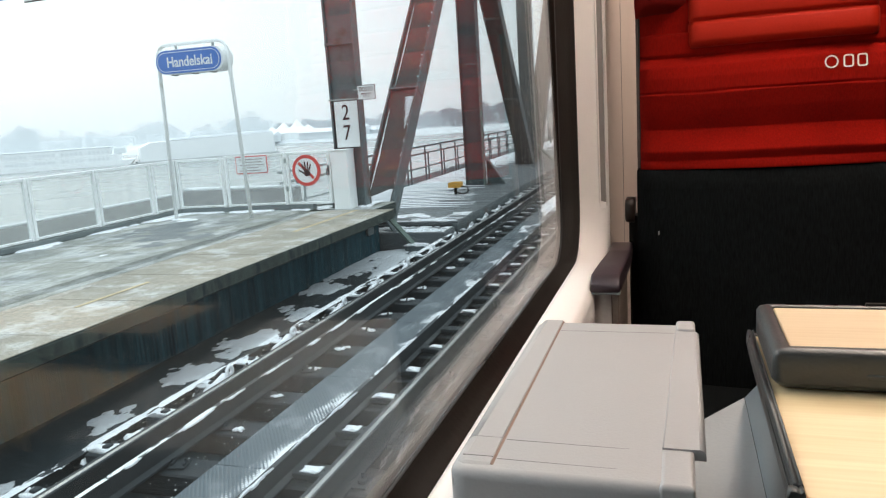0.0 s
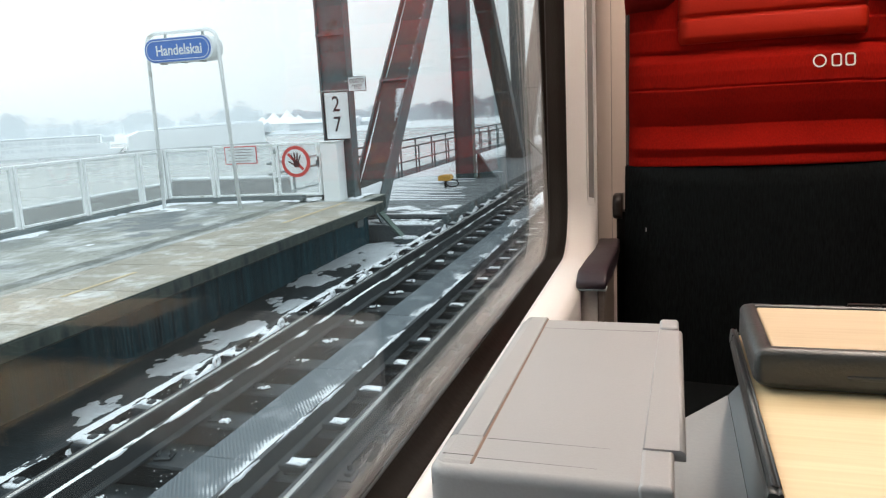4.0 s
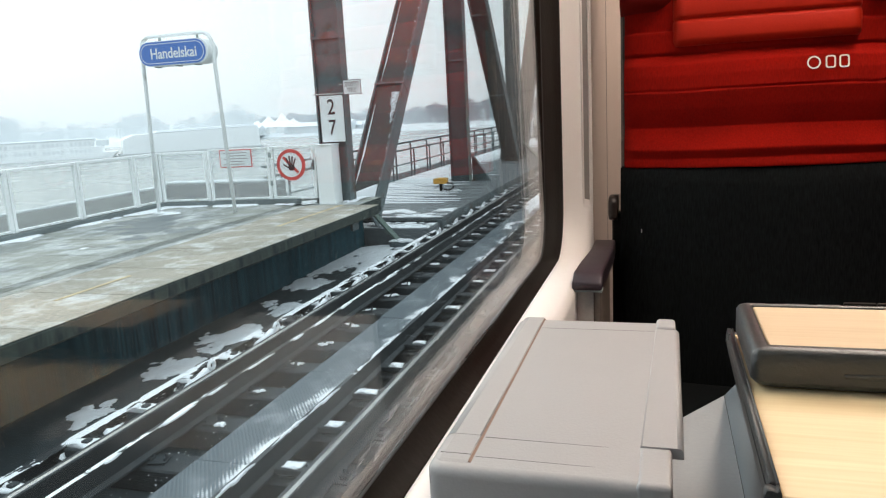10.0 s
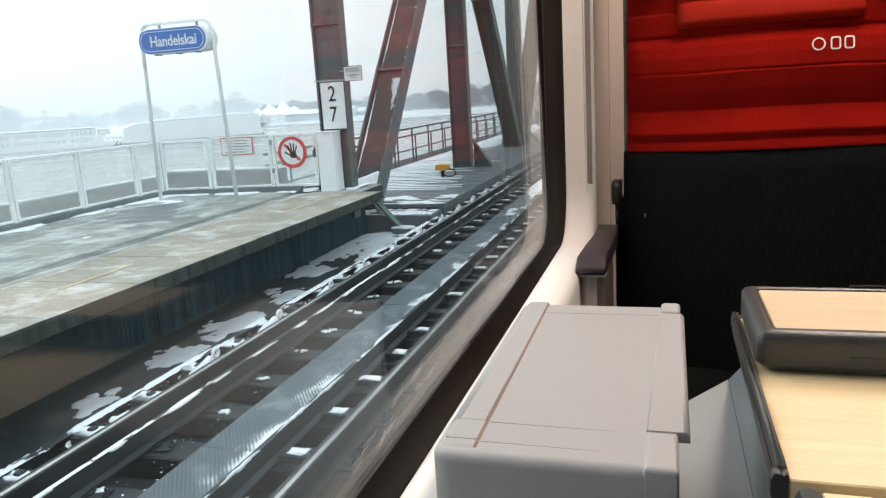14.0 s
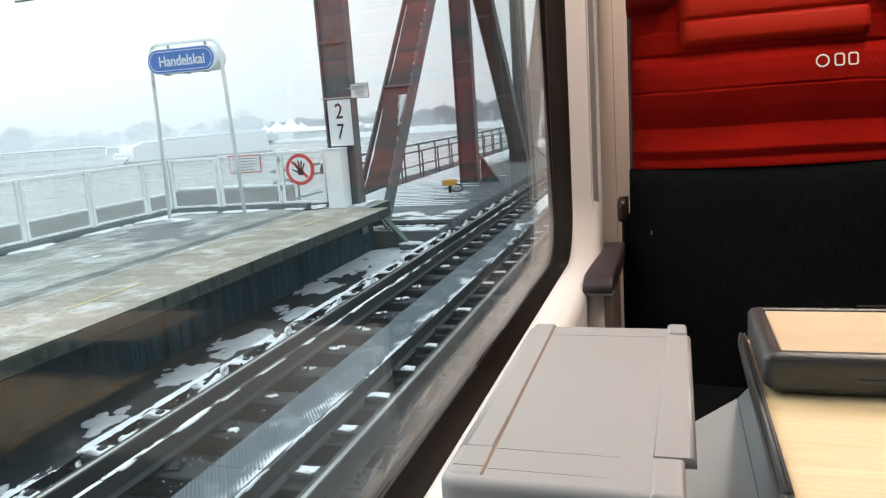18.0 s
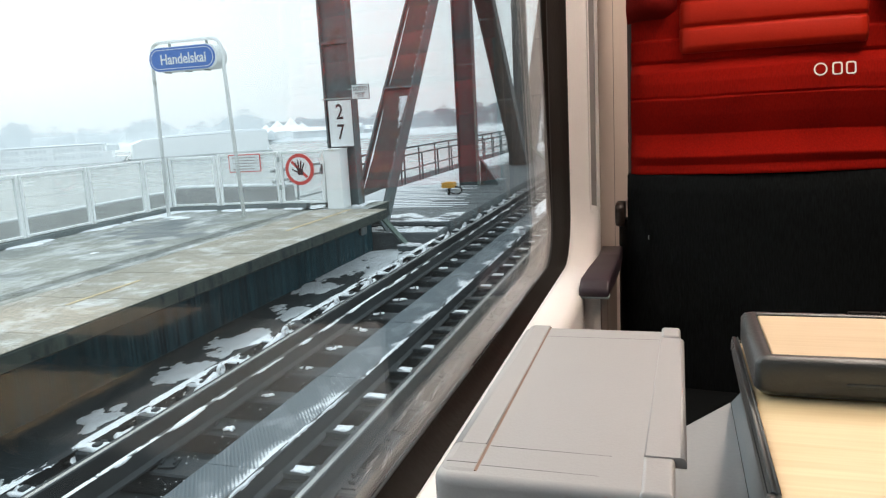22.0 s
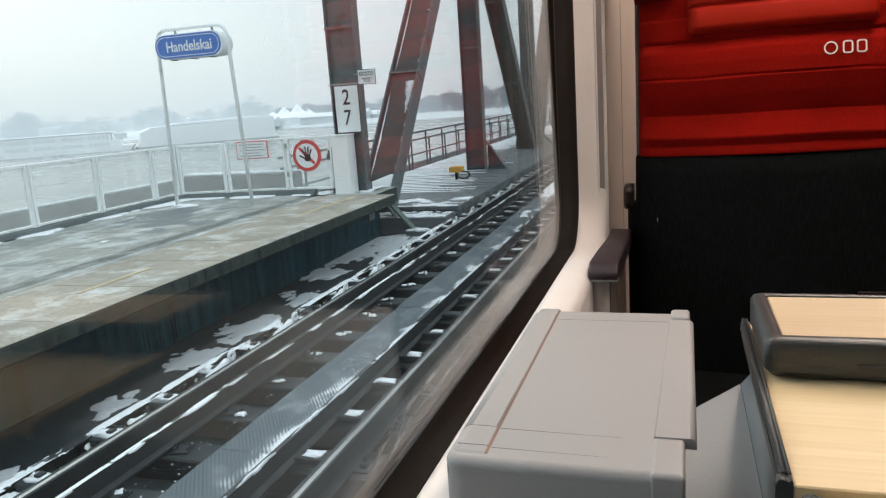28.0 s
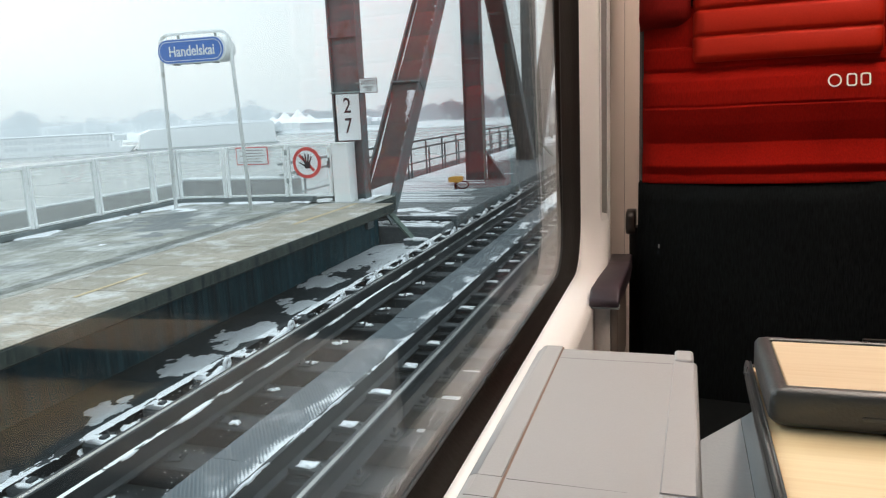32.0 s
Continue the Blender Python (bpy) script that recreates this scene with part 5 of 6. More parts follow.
for k in range(-14, 90):
    y = 3.05 + PITCH * k
    if k:
        s = sleeper.copy()
        s.location = (-2.645 + rng.uniform(-0.02, 0.02), y, 0)
        scene.collection.objects.link(s)
    for x in (-3.40, -1.895):
        if k or x > -3:
            f = clip_mesh.copy()
            f.location = (x, y, 0)
            scene.collection.objects.link(f)
    for x, size in ((-3.05, 0.62), (-3.00, 0.45), ):
        if rng.random() < 0.8:
            c = rng.choice(clumps).copy()
            c.location = (x + rng.uniform(-0.03, 0.03), y + rng.uniform(-0.05, 0.05), rng.uniform(-0.004, 0.004))
            c.rotation_euler = (rng.uniform(-0.05, 0.05), rng.uniform(-0.05, 0.05), rng.choice((0, 3.14)) + rng.uniform(-0.5, 0.5))
            c.scale = (size * rng.uniform(0.55, 1.15), size * rng.uniform(0.5, 1.3), 1.0)
            scene.collection.objects.link(c)
    for x, turn_z, lift in ((-3.06, 0.2, -0.055), (-2.13, 0.1, -0.055), (-3.63, 0.3, -0.018), (-3.56, -0.4, -0.022)):
        if -2 < y < 30:
            f = clip_mesh.copy()
            f.location = (x, y + (0.0 if x > -3.5 else rng.uniform(-0.12, 0.12)), lift)
            f.rotation_euler = (0, 0, turn_z + rng.uniform(-0.1, 0.1))
            f.scale = (0.35, 0.8, 0.63)
            scene.collection.objects.link(f)
    for x, z, gap in ((-3.150, 0.139, 0.8), (-2.252, 0.143, 0.75)):
        if -0.5 < y < 40 and rng.random() < gap:
            c = rng.choice(clumps).copy()
            c.location = (x + rng.uniform(-0.006, 0.006), y + 0.25 + rng.uniform(-0.1, 0.1), z)
            c.rotation_euler = (0, 0, rng.uniform(-0.03, 0.03))
            c.scale = (rng.uniform(0.08, 0.16), rng.uniform(1.0, 3.2), 1.0)
            scene.collection.objects.link(c)

# snow-capped chairs between the edge angle and the left rail
bm = bmesh.new()
bx(bm, -0.115, 0.105, -0.085, 0.085, -0.1605, -0.098, 0.008)
bx(bm, -0.02, 0.03, -0.03, 0.03, -0.098, -0.060, 0.006)
chair = part("rail_chair", bm, RAIL_SIDE, track)
chair.location = (-3.615, 3.05, 0)
caps = []
for v in range(5):
    bm = bmesh.new()
    rq = random.Random(80 + v)
    outline = []
    for x, y in rounded(-0.12, 0.10, -0.085, 0.085, 0.02, 3):
        outline.append((x + rq.uniform(-0.022, 0.022), y * (0.45 + 0.55 * rq.random() ** 0.5) + rq.uniform(-0.012, 0.012)))
    loft(bm, [[(x * f, y * f, z) for x, y in outline] for f, z in ((1.0, -0.0985), (0.97, -0.086), (0.86, -0.079), (0.45, -0.075))], caps=True)
    caps.append(part("snow_cap", bm, SNOW, track, smooth=True))
    caps[-1].location = (-3.615, 3.05 + PITCH * (v + 1), 0)
for k in range(-4, 46):
    y = 3.05 + PITCH * k
    if k:
        c = chair.copy()
        c.location = (-3.615, y, 0)
        scene.collection.objects.link(c)
    if not 1 <= k <= 5 and rng.random() < 0.82:
        c = rng.choice(caps).copy()
        c.location = (-3.615 + rng.uniform(-0.02, 0.02), y + rng.uniform(-0.02, 0.02), 0)
        c.rotation_euler = (0, 0, rng.choice((0, math.pi)))
        c.scale = (rng.uniform(0.75, 1.05), rng.uniform(0.7, 1.15), 1)
        scene.collection.objects.link(c)

# spacer blocks between the guard rail and the right rail, with snow on them
spacer = part("spacer_block", box(-0.125, 0.125, -0.06, 0.06, -0.14, -0.100, 0.006), RAIL_SIDE, track)
spacer.location = (-2.09, 3.05, 0)
for k in range(-4, 60):
    y = 3.05 + PITCH * k
    if k:
        c = spacer.copy()
        c.location = (-2.09, y, 0)
        scene.collection.objects.link(c)
    if rng.random() < 0.9:
        c = rng.choice(caps).copy()
        c.location = (-2.10 + rng.uniform(-0.02, 0.02), y + rng.uniform(-0.01, 0.01), -0.0595)
        c.rotation_euler = (0, 0, rng.choice((0, math.pi)))
        c.scale = (rng.uniform(0.45, 0.75), rng.uniform(0.5, 0.75), 0.42)
        scene.collection.objects.link(c)

# snow-covered anchor eyes outside the left rail
bm = bmesh.new()
tube(bm, [(0.0, 0.036 * math.cos(q), -0.030 + 0.036 * math.sin(q)) for q in (2 * math.pi * j / 14 for j in range(15))], 0.0165, 6)
tube(bm, [(-0.02, -0.05, -0.062), (-0.01, -0.16, -0.085), (0.0, -0.34, -0.10)], 0.034, 6)
eye = part("anchor_eye", bm, SNOW, track, "snow-covered steel eye", smooth=True)
eye.location = (-3.56, 4.98, 0)
for k in range(1, 12):
    c = eye.copy()
    c.location = (-3.56 + rng.uniform(-0.02, 0.02), 4.98 + 1.09 * k + rng.uniform(-0.06, 0.06), 0)
    c.scale = (1, rng.uniform(0.7, 1.1), rng.uniform(0.8, 1.1))
    scene.collection.objects.link(c)

# checker plates between the guard rails
plate_mesh = part("checker_plate", box(-0.175, 0.175, -0.745, 0.745, -0.030, -0.022, 0.002), PLATE, track)
plate_mesh.location = (-2.470, 1.2, 0)
part("plate_bearer", box(-2.60, -2.34, -8, 60, -0.16, -0.031), SLEEPER, track)
for k in range(1, 38):
    p = plate_mesh.copy()
    p.location = (-2.470 + rng.uniform(-0.006, 0.006), 1.2 - 6 + 1.5 * k, rng.uniform(-0.003, 0.003)) if k != 4 else (-2.470, 1.2 + 1.5 * 34, 0)
    scene.collection.objects.link(p)

# snow along the track
BED_DRIFTS = ((-4.42, 4.48, 0.27, 0.28), (-4.40, 5.45, 0.33, 0.32), (-4.45, 6.60, 0.26, 0.46), (-4.35, 3.30, 0.22, 0.22), (-4.30, 7.75, 0.28, 0.38), (-4.60, 8.9, 0.30, 0.45))


def drift_here(x, y):
    """Low drifts that lie apart on the bed and close up towards the bridge."""
    near = max(1 - math.hypot((x - a) / w, (y - b) / h) for a, b, w, h in BED_DRIFTS)
    return max(0.42 * max(-0.6, near), 0.34 * min(1.0, (y - 9.2) / 1.6)) - 0.06


snow_sheet("snow_beside_platform", -4.95, -3.83, 2.6, 12.4, -0.315, 0.022, 0.575, 0.022, 2.4, 3.0, 1.6, edge=drift_here, mat=SHADED_SNOW)
snow_sheet("snow_on_edge_angle", -3.822, -3.742, 2.4, 12.0, -0.101, 0.010, 0.36, 0.014, 7.0, 27.0, 3.0, edge=lambda x, y: -3.2 * max(0, abs(x + 3.782) - 0.026))
snow_sheet("snow_along_rail", -3.745, -3.47, 2.4, 30, -0.160, 0.016, 0.60, 0.04, 5.0, 7.0, 1.3)
snow_sheet("snow_beside_angle", -3.90, -3.80, 12.0, 40, -0.10, 0.03, 0.45, 0.03, 3.0, 29.0, 2.0)
snow_sheet("snow_in_guard_groove", -3.345, -3.19, 2.4, 30, -0.130, 0.02, 0.66, 0.03, 3.2, 11.0, 3.0)
snow_sheet("snow_on_guard_rail", -3.186, -3.152, 2.2, 26, 0.0, 0.011, 0.52, 0.010, 2.6, 33.0, 3.5)
snow_sheet("snow_at_plate_edge", -2.276, -2.242, 2.0, 26, 0.0, 0.011, 0.52, 0.012, 2.4, 35.0, 3.0)
snow_sheet("snow_on_far_plates", -2.64, -2.30, 11.5, 40, -0.008, 0.05, 0.44, 0.03, 0.9, 19.0, 4.0)
snow_sheet("snow_beyond_rail", -1.78, -1.0, 2.0, 30, -0.315, 0.05, 0.56, 0.04, 1.6, 23.0, 2.0)

def snow_specks(name, count, x0, x1, y0, y1, z, r0, r1, seed, label):
    """Loose flat flakes and crumbs of snow of uneven shape."""
    r = random.Random(seed)
    verts, faces = [], []
    for _ in range(count):
        y = y0 + (y1 - y0) * r.random() ** 1.3
        x = r.uniform(x0, x1)
        if noise.noise(Vector((x * 2.2, y * 1.1, seed))) < -0.05:
            continue
        q = r.uniform(r0, r1) * r.uniform(0.4, 1.0)
        i, n = len(verts), r.randint(5, 7)
        a = r.uniform(0, 6.28)
        for k in range(n):
            w = q * r.uniform(0.6, 1.2)
            verts.append((x + w * math.cos(a + 6.283 * k / n), y + 1.3 * w * math.sin(a + 6.283 * k / n), z))
        verts.append((x, y, z + q * 0.35))
        faces += [(i + k, i + (k + 1) % n, i + n) for k in range(n)]
    me = bpy.data.meshes.new(name)
    me.from_pydata(verts, [], faces)
    me.materials.append(SNOW)
    return tagged(new(name, me), label, "snow", kind="stuff")


snow_specks("snow_crumbs", 5200, -2.52, -2.295, 1.8, 13, -0.0215, 0.0015, 0.006, 61, "fine crumbs of snow on the checker plates")
snow_specks("snow_crumbs", 500, -3.80, -3.44, 2.4, 20, -0.160, 0.006, 0.028, 63, "loose crumbs of snow along the rail")
snow_specks("snow_crumbs", 350, -3.12, -2.68, 2.0, 12, -0.160, 0.003, 0.010, 62, "loose crumbs of snow on the sleepers")
snow_specks("snow_crumbs", 260, -1.80, -1.1, 1.8, 14, -0.318, 0.006, 0.03, 65, "loose crumbs of snow beyond the rail")

# ---- bridge deck beside the track ----
DZ = 0.05
deck = thing("bridge_deck", (-5.5, 60, DZ), "grey boarded bridge walkway dusted with snow", "walkway", kind="structure")
part("deck_beam", box(-3.86, -3.76, 12.35, 130, -0.318, DZ - 0.03, 0.005), STEEL, deck, "steel edge beam")
part("deck_beam", box(-7.30, -7.15, 11.9, 130, -0.318, DZ - 0.03, 0.005), STEEL, deck)
part("deck_underlay", box(-7.149, -3.861, 12.35, 130, -0.30, DZ - 0.045), SLEEPER, deck)
part("deck_apron", box(-7.149, -3.80, 11.70, 12.34, -0.318, -0.028, 0.01), DECK, deck, "lower boarded step before the deck")

# ---- truss ----
TX0, TX1 = -5.33, -4.82
DX0 = TX0 - 0.08  # the diagonals are wider than the posts
NODE0, BAY, TRUSS_H = 11.20, 7.5, 8.2


def h_member(base, top, depth, x0, x1, thick=0.03):
    """H-shaped member between two points of the truss plane: two flange plates and a recessed web."""
    (y0, z0), (y1, z1) = base, top
    d = Vector((0, y1 - y0, z1 - z0)).normalized()
    nrm = Vector((0, d.z, -d.y))
    flange, web = bmesh.new(), bmesh.new()
    def slab(bm, xa, xb, na, nb):
        lo, hi = Vector((0, y0, z0)), Vector((0, y1, z1))
        vs = [bm.verts.new(p + nrm * n + Vector((x, 0, 0))) for p in (lo, hi) for x, n in ((xa, na), (xb, na), (xb, nb), (xa, nb))]
        for q in ((0, 1, 2, 3), (7, 6, 5, 4), (0, 4, 5, 1), (1, 5, 6, 2), (2, 6, 7, 3), (3, 7, 4, 0)):
            bm.faces.new([vs[i] for i in q])
    slab(flange, x0, x0 + thick, -depth, depth)
    slab(flange, x1 - thick, x1, -depth, depth)
    slab(web, x0 + thick + 0.001, x1 - thick - 0.001, -depth + 0.05, -depth + 0.075)
    return flange, web


def batten(base, top, depth, x0, x1, dist):
    (y0, z0), (y1, z1) = base, top
    d = Vector((0, y1 - y0, z1 - z0)).normalized()
    nrm = Vector((0, d.z, -d.y))
    bm = bmesh.new()
    c = Vector(((x0 + x1) / 2, y0, z0)) + d * dist
    w = (x1 - x0) / 2 + 0.012
    vs = []
    for s in (-0.02, 0.02):
        for x, n in ((-w, -depth - 0.006), (w, -depth - 0.006), (w, depth - 0.02), (-w, depth - 0.02)):
            vs.append(bm.verts.new(c + d * s + nrm * n + Vector((x, 0, 0))))
    for q in ((0, 1, 2, 3), (7, 6, 5, 4), (0, 4, 5, 1), (1, 5, 6, 2), (2, 6, 7, 3), (3, 7, 4, 0)):
        bm.faces.new([vs[i] for i in q])
    return bm


def rivets(base, top, depth, x0, x1, step=0.16):
    (y0, z0), (y1, z1) = base, top
    L = math.hypot(y1 - y0, z1 - z0)
    d = Vector((0, y1 - y0, z1 - z0)).normalized()
    nrm = Vector((0, d.z, -d.y))
    bm = bmesh.new()
    for k in range(int(min(L, 6.5) / step)):
        for x in (x0 + 0.06, x1 - 0.06):
            p = Vector((x, y0, z0)) + d * (0.3 + k * step) + nrm * (-depth + 0.048)
            bmesh.ops.create_cone(bm, cap_ends=True, segments=6, radius1=0.014, radius2=0.008, depth=0.012, matrix=Matrix.Translation(p) @ Euler((radians(90), 0, 0)).to_matrix().to_4x4())
    return bm


def truss_member(name, label, base, top, depth, near, cat="bridge beam", x0=TX0, x1=TX1):
    e = thing(name, ((x0 + x1) / 2, base[0], base[1]), label, cat, "bridge truss")
    fl, wb = h_member(base, top, depth, x0, x1)
    # Members rooted beyond y 13 get the darker steel.
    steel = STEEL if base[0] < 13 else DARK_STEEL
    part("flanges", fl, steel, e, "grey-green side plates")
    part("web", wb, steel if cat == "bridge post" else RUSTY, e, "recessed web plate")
    if near:
        for dist in (3.1, 6.1):
            part("batten_plate", batten(base, top, depth, x0, x1, dist), STEEL, e)
        tagged(part("rivet_rows", rivets(base, top, depth, x0, x1), RUSTY, e), kind="stuff")
    return e


for k in range(0, 13):
    y = NODE0 + BAY * k
    if k:
        post = truss_member("truss_post", "upright riveted grey-green steel post with rust streaks", (y, DZ - 0.004), (y, TRUSS_H), 0.16, k < 4, "bridge post", TX0, TX1 - 0.03)
    else:
        post = truss_member("truss_post", "upright riveted grey-green steel end post bearing signs", (y - 0.05, DZ - 0.004), (y - 0.05, TRUSS_H), 0.12, True, "bridge post", TX0 - 0.045, TX1 - 0.07)
    if k % 2:
        bm = bmesh.new()
        prism(bm, [(TX1 + 0.001, DZ), (TX1 + 0.46, DZ), (TX1 + 0.42, DZ + 0.03), (TX1 + 0.05, DZ + 0.62), (TX1 + 0.001, DZ + 0.66)], 1, y + 0.12, y + 0.15)
        bx(bm, TX1 + 0.001, TX1 + 0.48, y + 0.03, y + 0.24, DZ, DZ + 0.02)
        vs = [(TX1 + 0.03, DZ + 0.62), (TX1 + 0.46, DZ + 0.02), (TX1 + 0.49, DZ + 0.02), (TX1 + 0.05, DZ + 0.65)]
        prism(bm, vs, 1, y + 0.05, y + 0.22)
        part("gusset_bracket", bm, STEEL, post, "sloping steel gusset")
    elif k:
        bm = bmesh.new()
        tube(bm, [(TX1 - 0.14, y + 0.42, DZ + 0.66), (TX1 + 0.46, y + 0.42, DZ + 0.03)], 0.055, 4)
        part("sloping_strut", bm, GREEN_STEEL, post, "pale green sloping strut")
    if k:
        part("cable_pipe", prism_bm([(TX1 + 0.02 + 0.018 * math.cos(a), y - 0.22 + 0.018 * math.sin(a)) for a in (2 * math.pi * j / 8 for j in range(8))], 2, DZ, 2.6), GREEN_STEEL, post, "thin green pipe")
    if k % 2 == 0:
        truss_member("truss_diagonal", "leaning riveted grey-green steel truss diagonal with snow in its channel", (y + 0.66, DZ), (y + BAY + 0.30, TRUSS_H), 0.18, k < 4, x0=DX0)
        if k:
            truss_member("truss_diagonal", "leaning riveted grey-green steel truss diagonal", (y - 0.66, DZ), (y - BAY - 0.30, TRUSS_H), 0.18, k < 4, x0=DX0 if k > 2 else TX0)
        bm = bmesh.new()
        prism(bm, [(y - 0.9, DZ), (y + 0.9, DZ), (y + 1.0, DZ + 0.25), (y + 0.7, DZ + 0.75), (y - 0.7, DZ + 0.75), (y - 1.0, DZ + 0.25)] if k else [(y - 0.30, DZ), (y + 0.9, DZ), (y + 1.0, DZ + 0.25), (y + 0.7, DZ + 0.75), (y - 0.30, DZ + 0.75)], 0, DX0 - 0.022, DX0 - 0.001)
        part("node_plate", bm, STEEL, post, "riveted node plate")

# snow caught in the first diagonal's channel
def channel_snow(base, top, depth, a, b, x0, x1, seed):
    (y0, z0), (y1, z1) = base, top
    d = Vector((0, y1 - y0, z1 - z0)).normalized()
    nrm = Vector((0, d.z, -d.y))
    bm = bmesh.new()
    rows = []
    n = 26
    for j in range(n + 1):
        q = a + (b - a) * j / n
        w = (x1 - x0) * min(1, max(0.04, 0.75 + 0.9 * noise.noise(Vector((q * 3.1, seed, 0))))) * math.sin(math.pi * (0.03 + 0.94 * j / n)) ** 0.6
        row = []
        for i in range(5):
            u = i / 4
            x = x0 + w * u if x0 < (TX0 + TX1) / 2 and x1 - x0 < 0.3 else x1 - w * u
            h = 0.03 * math.sin(math.pi * (0.1 + 0.8 * u)) * min(1, w * 8)
            row.append(bm.verts.new(Vector((x, y0, z0)) + d * q + nrm * (-depth + 0.048 - h)))
        rows.append(row)
    for r0, r1 in zip(rows, rows[1:]):
        for i in range(4):
            bm.faces.new((r0[i], r0[i + 1], r1[i + 1], r1[i]))
    return bm


# number and notice signs on the first post
num = thing("number_sign", (-5.07, 10.98, 1.9), "white board with black figures 2 and 7", "sign")
part("board", box(-5.288, -4.885, 10.985, 11.003, 1.515, 2.245, 0.004), SIGN_WHITE, num)
part("border", box(-5.296, -4.877, 10.992, 11.0045, 1.507, 2.253, 0.002), SIGN_BLACK, num)
lettering("figure", "2", 0.34, (-5.094, 10.9835, 2.055), FACE_BACK, SIGN_BLACK, num, width=0.125, offset=0.003)
lettering("figure", "7", 0.34, (-5.094, 10.9835, 1.735), FACE_BACK, SIGN_BLACK, num, width=0.125, offset=0.003)
part("clamp", box(-5.39, -4.875, 10.99, 11.05, 2.262, 2.285, 0.003), GALV, num)
dosto = thing("notice_plate", (-4.6, 11.0, 2.4), "small white plate with black border and capitals", "sign")
part("plate", box(-4.860, -4.555, 10.985, 10.995, 2.245, 2.475, 0.002), SIGN_BLACK, dosto)
part("face", box(-4.851, -4.564, 10.981, 10.9845, 2.254, 2.466), SIGN_WHITE, dosto)
lettering("top_line", "DOSTO", 0.095, (-4.7075, 10.9795, 2.405), FACE_BACK, SIGN_BLACK, dosto, width=0.235, offset=0.001)
lettering("bottom_line", '"TFZ"', 0.095, (-4.7075, 10.9795, 2.310), FACE_BACK, SIGN_BLACK, dosto, width=0.165, offset=0.001)
part("arm", box(-4.93, -4.70, 10.996, 11.031, 2.40, 2.42), GALV, dosto)

# sloping bracket at the platform's end
ramp = thing("edge_strut", (-4.5, 11.62, -0.3), "sloping pale green steel strut with snow at its foot", "strut")
bm = bmesh.new()
tube(bm, [(-4.97, 11.62, 0.52), (-4.34, 11.62, -0.20)], 0.05, 4)
part("bar", bm, GREEN_STEEL, ramp)
part("foot_plate", box(-4.45, -4.10, 11.50, 11.76, -0.316, -0.22, 0.01), STEEL, ramp)
bm = bmesh.new()
for k in range(7):
    bmesh.ops.create_icosphere(bm, subdivisions=2, radius=0.05 + 0.025 * (k % 3), matrix=Matrix.Translation((-4.42 + 0.05 * k, 11.56 + 0.04 * (k % 4), -0.215)) @ Matrix.Diagonal((1.3, 1, 0.35, 1)))
part("snow_cap", bm, SNOW, ramp, smooth=True)

# ---- walkway railing ----
RX = -7.12
railing = thing("railing", (RX, 60, DZ), "dark green-grey steel walkway railing with paired flat posts", "railing")
for z, w, h in ((1.06, 0.045, 0.022), (0.86, 0.02, 0.022), (0.46, 0.018, 0.018)):
    part("rail_bar", box(RX - w, RX + w, 12.2, 130, z - h, z + h, 0.004), STEEL, railing)
part("rail_snow", box(RX - 0.035, RX + 0.035, 12.3, 130, 1.0825, 1.10, 0.006), SNOW, railing)
post_part = None
for k in range(60):
    y = 13.0 + 1.55 * k
    if post_part is None:
        bm = bmesh.new()
        for dy in (-0.145, 0.125):
            bx(bm, -0.024, 0.024, dy, dy + 0.02, DZ - 0.03, 1.035 if dy < 0 else 0.84, 0.003)
        for z in (0.24, 0.66):
            bx(bm, -0.02, 0.02, 0.146, 0.160, z, z + 0.06)
        post_part = part("post", bm, STEEL, railing)
        post_part.location = (RX, y, 0)
        post_part.matrix_parent_inverse = railing.matrix_world.inverted()
    else:
        p = post_part.copy()
        p.location = (RX, y, 0)
        scene.collection.objects.link(p)

# ---- things on the walkway ----
marker = thing("trackside_box", (-5.0, 16.5, DZ), "yellow trackside box on a short post with a black cable loop", "signal box")
bm = bmesh.new()
prism(bm, [(-5.16, 0.235), (-4.86, 0.235), (-4.86, 0.35), (-4.90, 0.365), (-5.12, 0.365), (-5.16, 0.35)], 1, 16.42, 16.66)
part("housing", bm, YELLOW, marker, "yellow painted housing")
part("stem", box(-5.04, -4.98, 16.50, 16.56, DZ - 0.004, 0.2345), RUBBER, marker)
bm = bmesh.new()
tube(bm, [(-4.97 + 0.12 + 0.17 * math.cos(a) * 0.9, 16.52 + 0.03 * math.sin(2 * a), 0.165 + 0.085 * math.sin(a)) for a in (math.pi * (0.85 - 1.75 * j / 16) for j in range(17))], 0.016, 7)
part("cable", bm, RUBBER, marker, "black cable loop", smooth=True)

cab = thing("equipment_cabinet", (-6.2, 39.6, DZ), "grey electrical cabinet on legs beside the railing", "cabinet")
part("housing", box(-6.60, -5.75, 39.4, 39.75, 0.85, 1.62, 0.01), CABINET_GREY, cab)
for x in (-6.56, -5.85):
    for y in (39.42, 39.70):
        part("leg", box(x, x + 0.05, y, y + 0.04, DZ - 0.004, 0.8495), STEEL, cab)
grey = thing("grey_locker", (-6.95, 54.9, DZ), "low dark grey steel locker at the railing", "locker")
part("body", box(-7.05, -6.75, 54.4, 55.4, DZ - 0.004, 0.92, 0.01), STEEL, grey)
haz = thing("hazard_board", (-5.05, 48.5, DZ), "yellow and black striped hazard board on a bridge post", "hazard board")
yh = NODE0 + BAY * 5 - 0.30
part("board", box(TX0 - 0.01, TX0 + 0.18, yh - 0.02, yh, DZ, 1.45), YELLOW, haz)
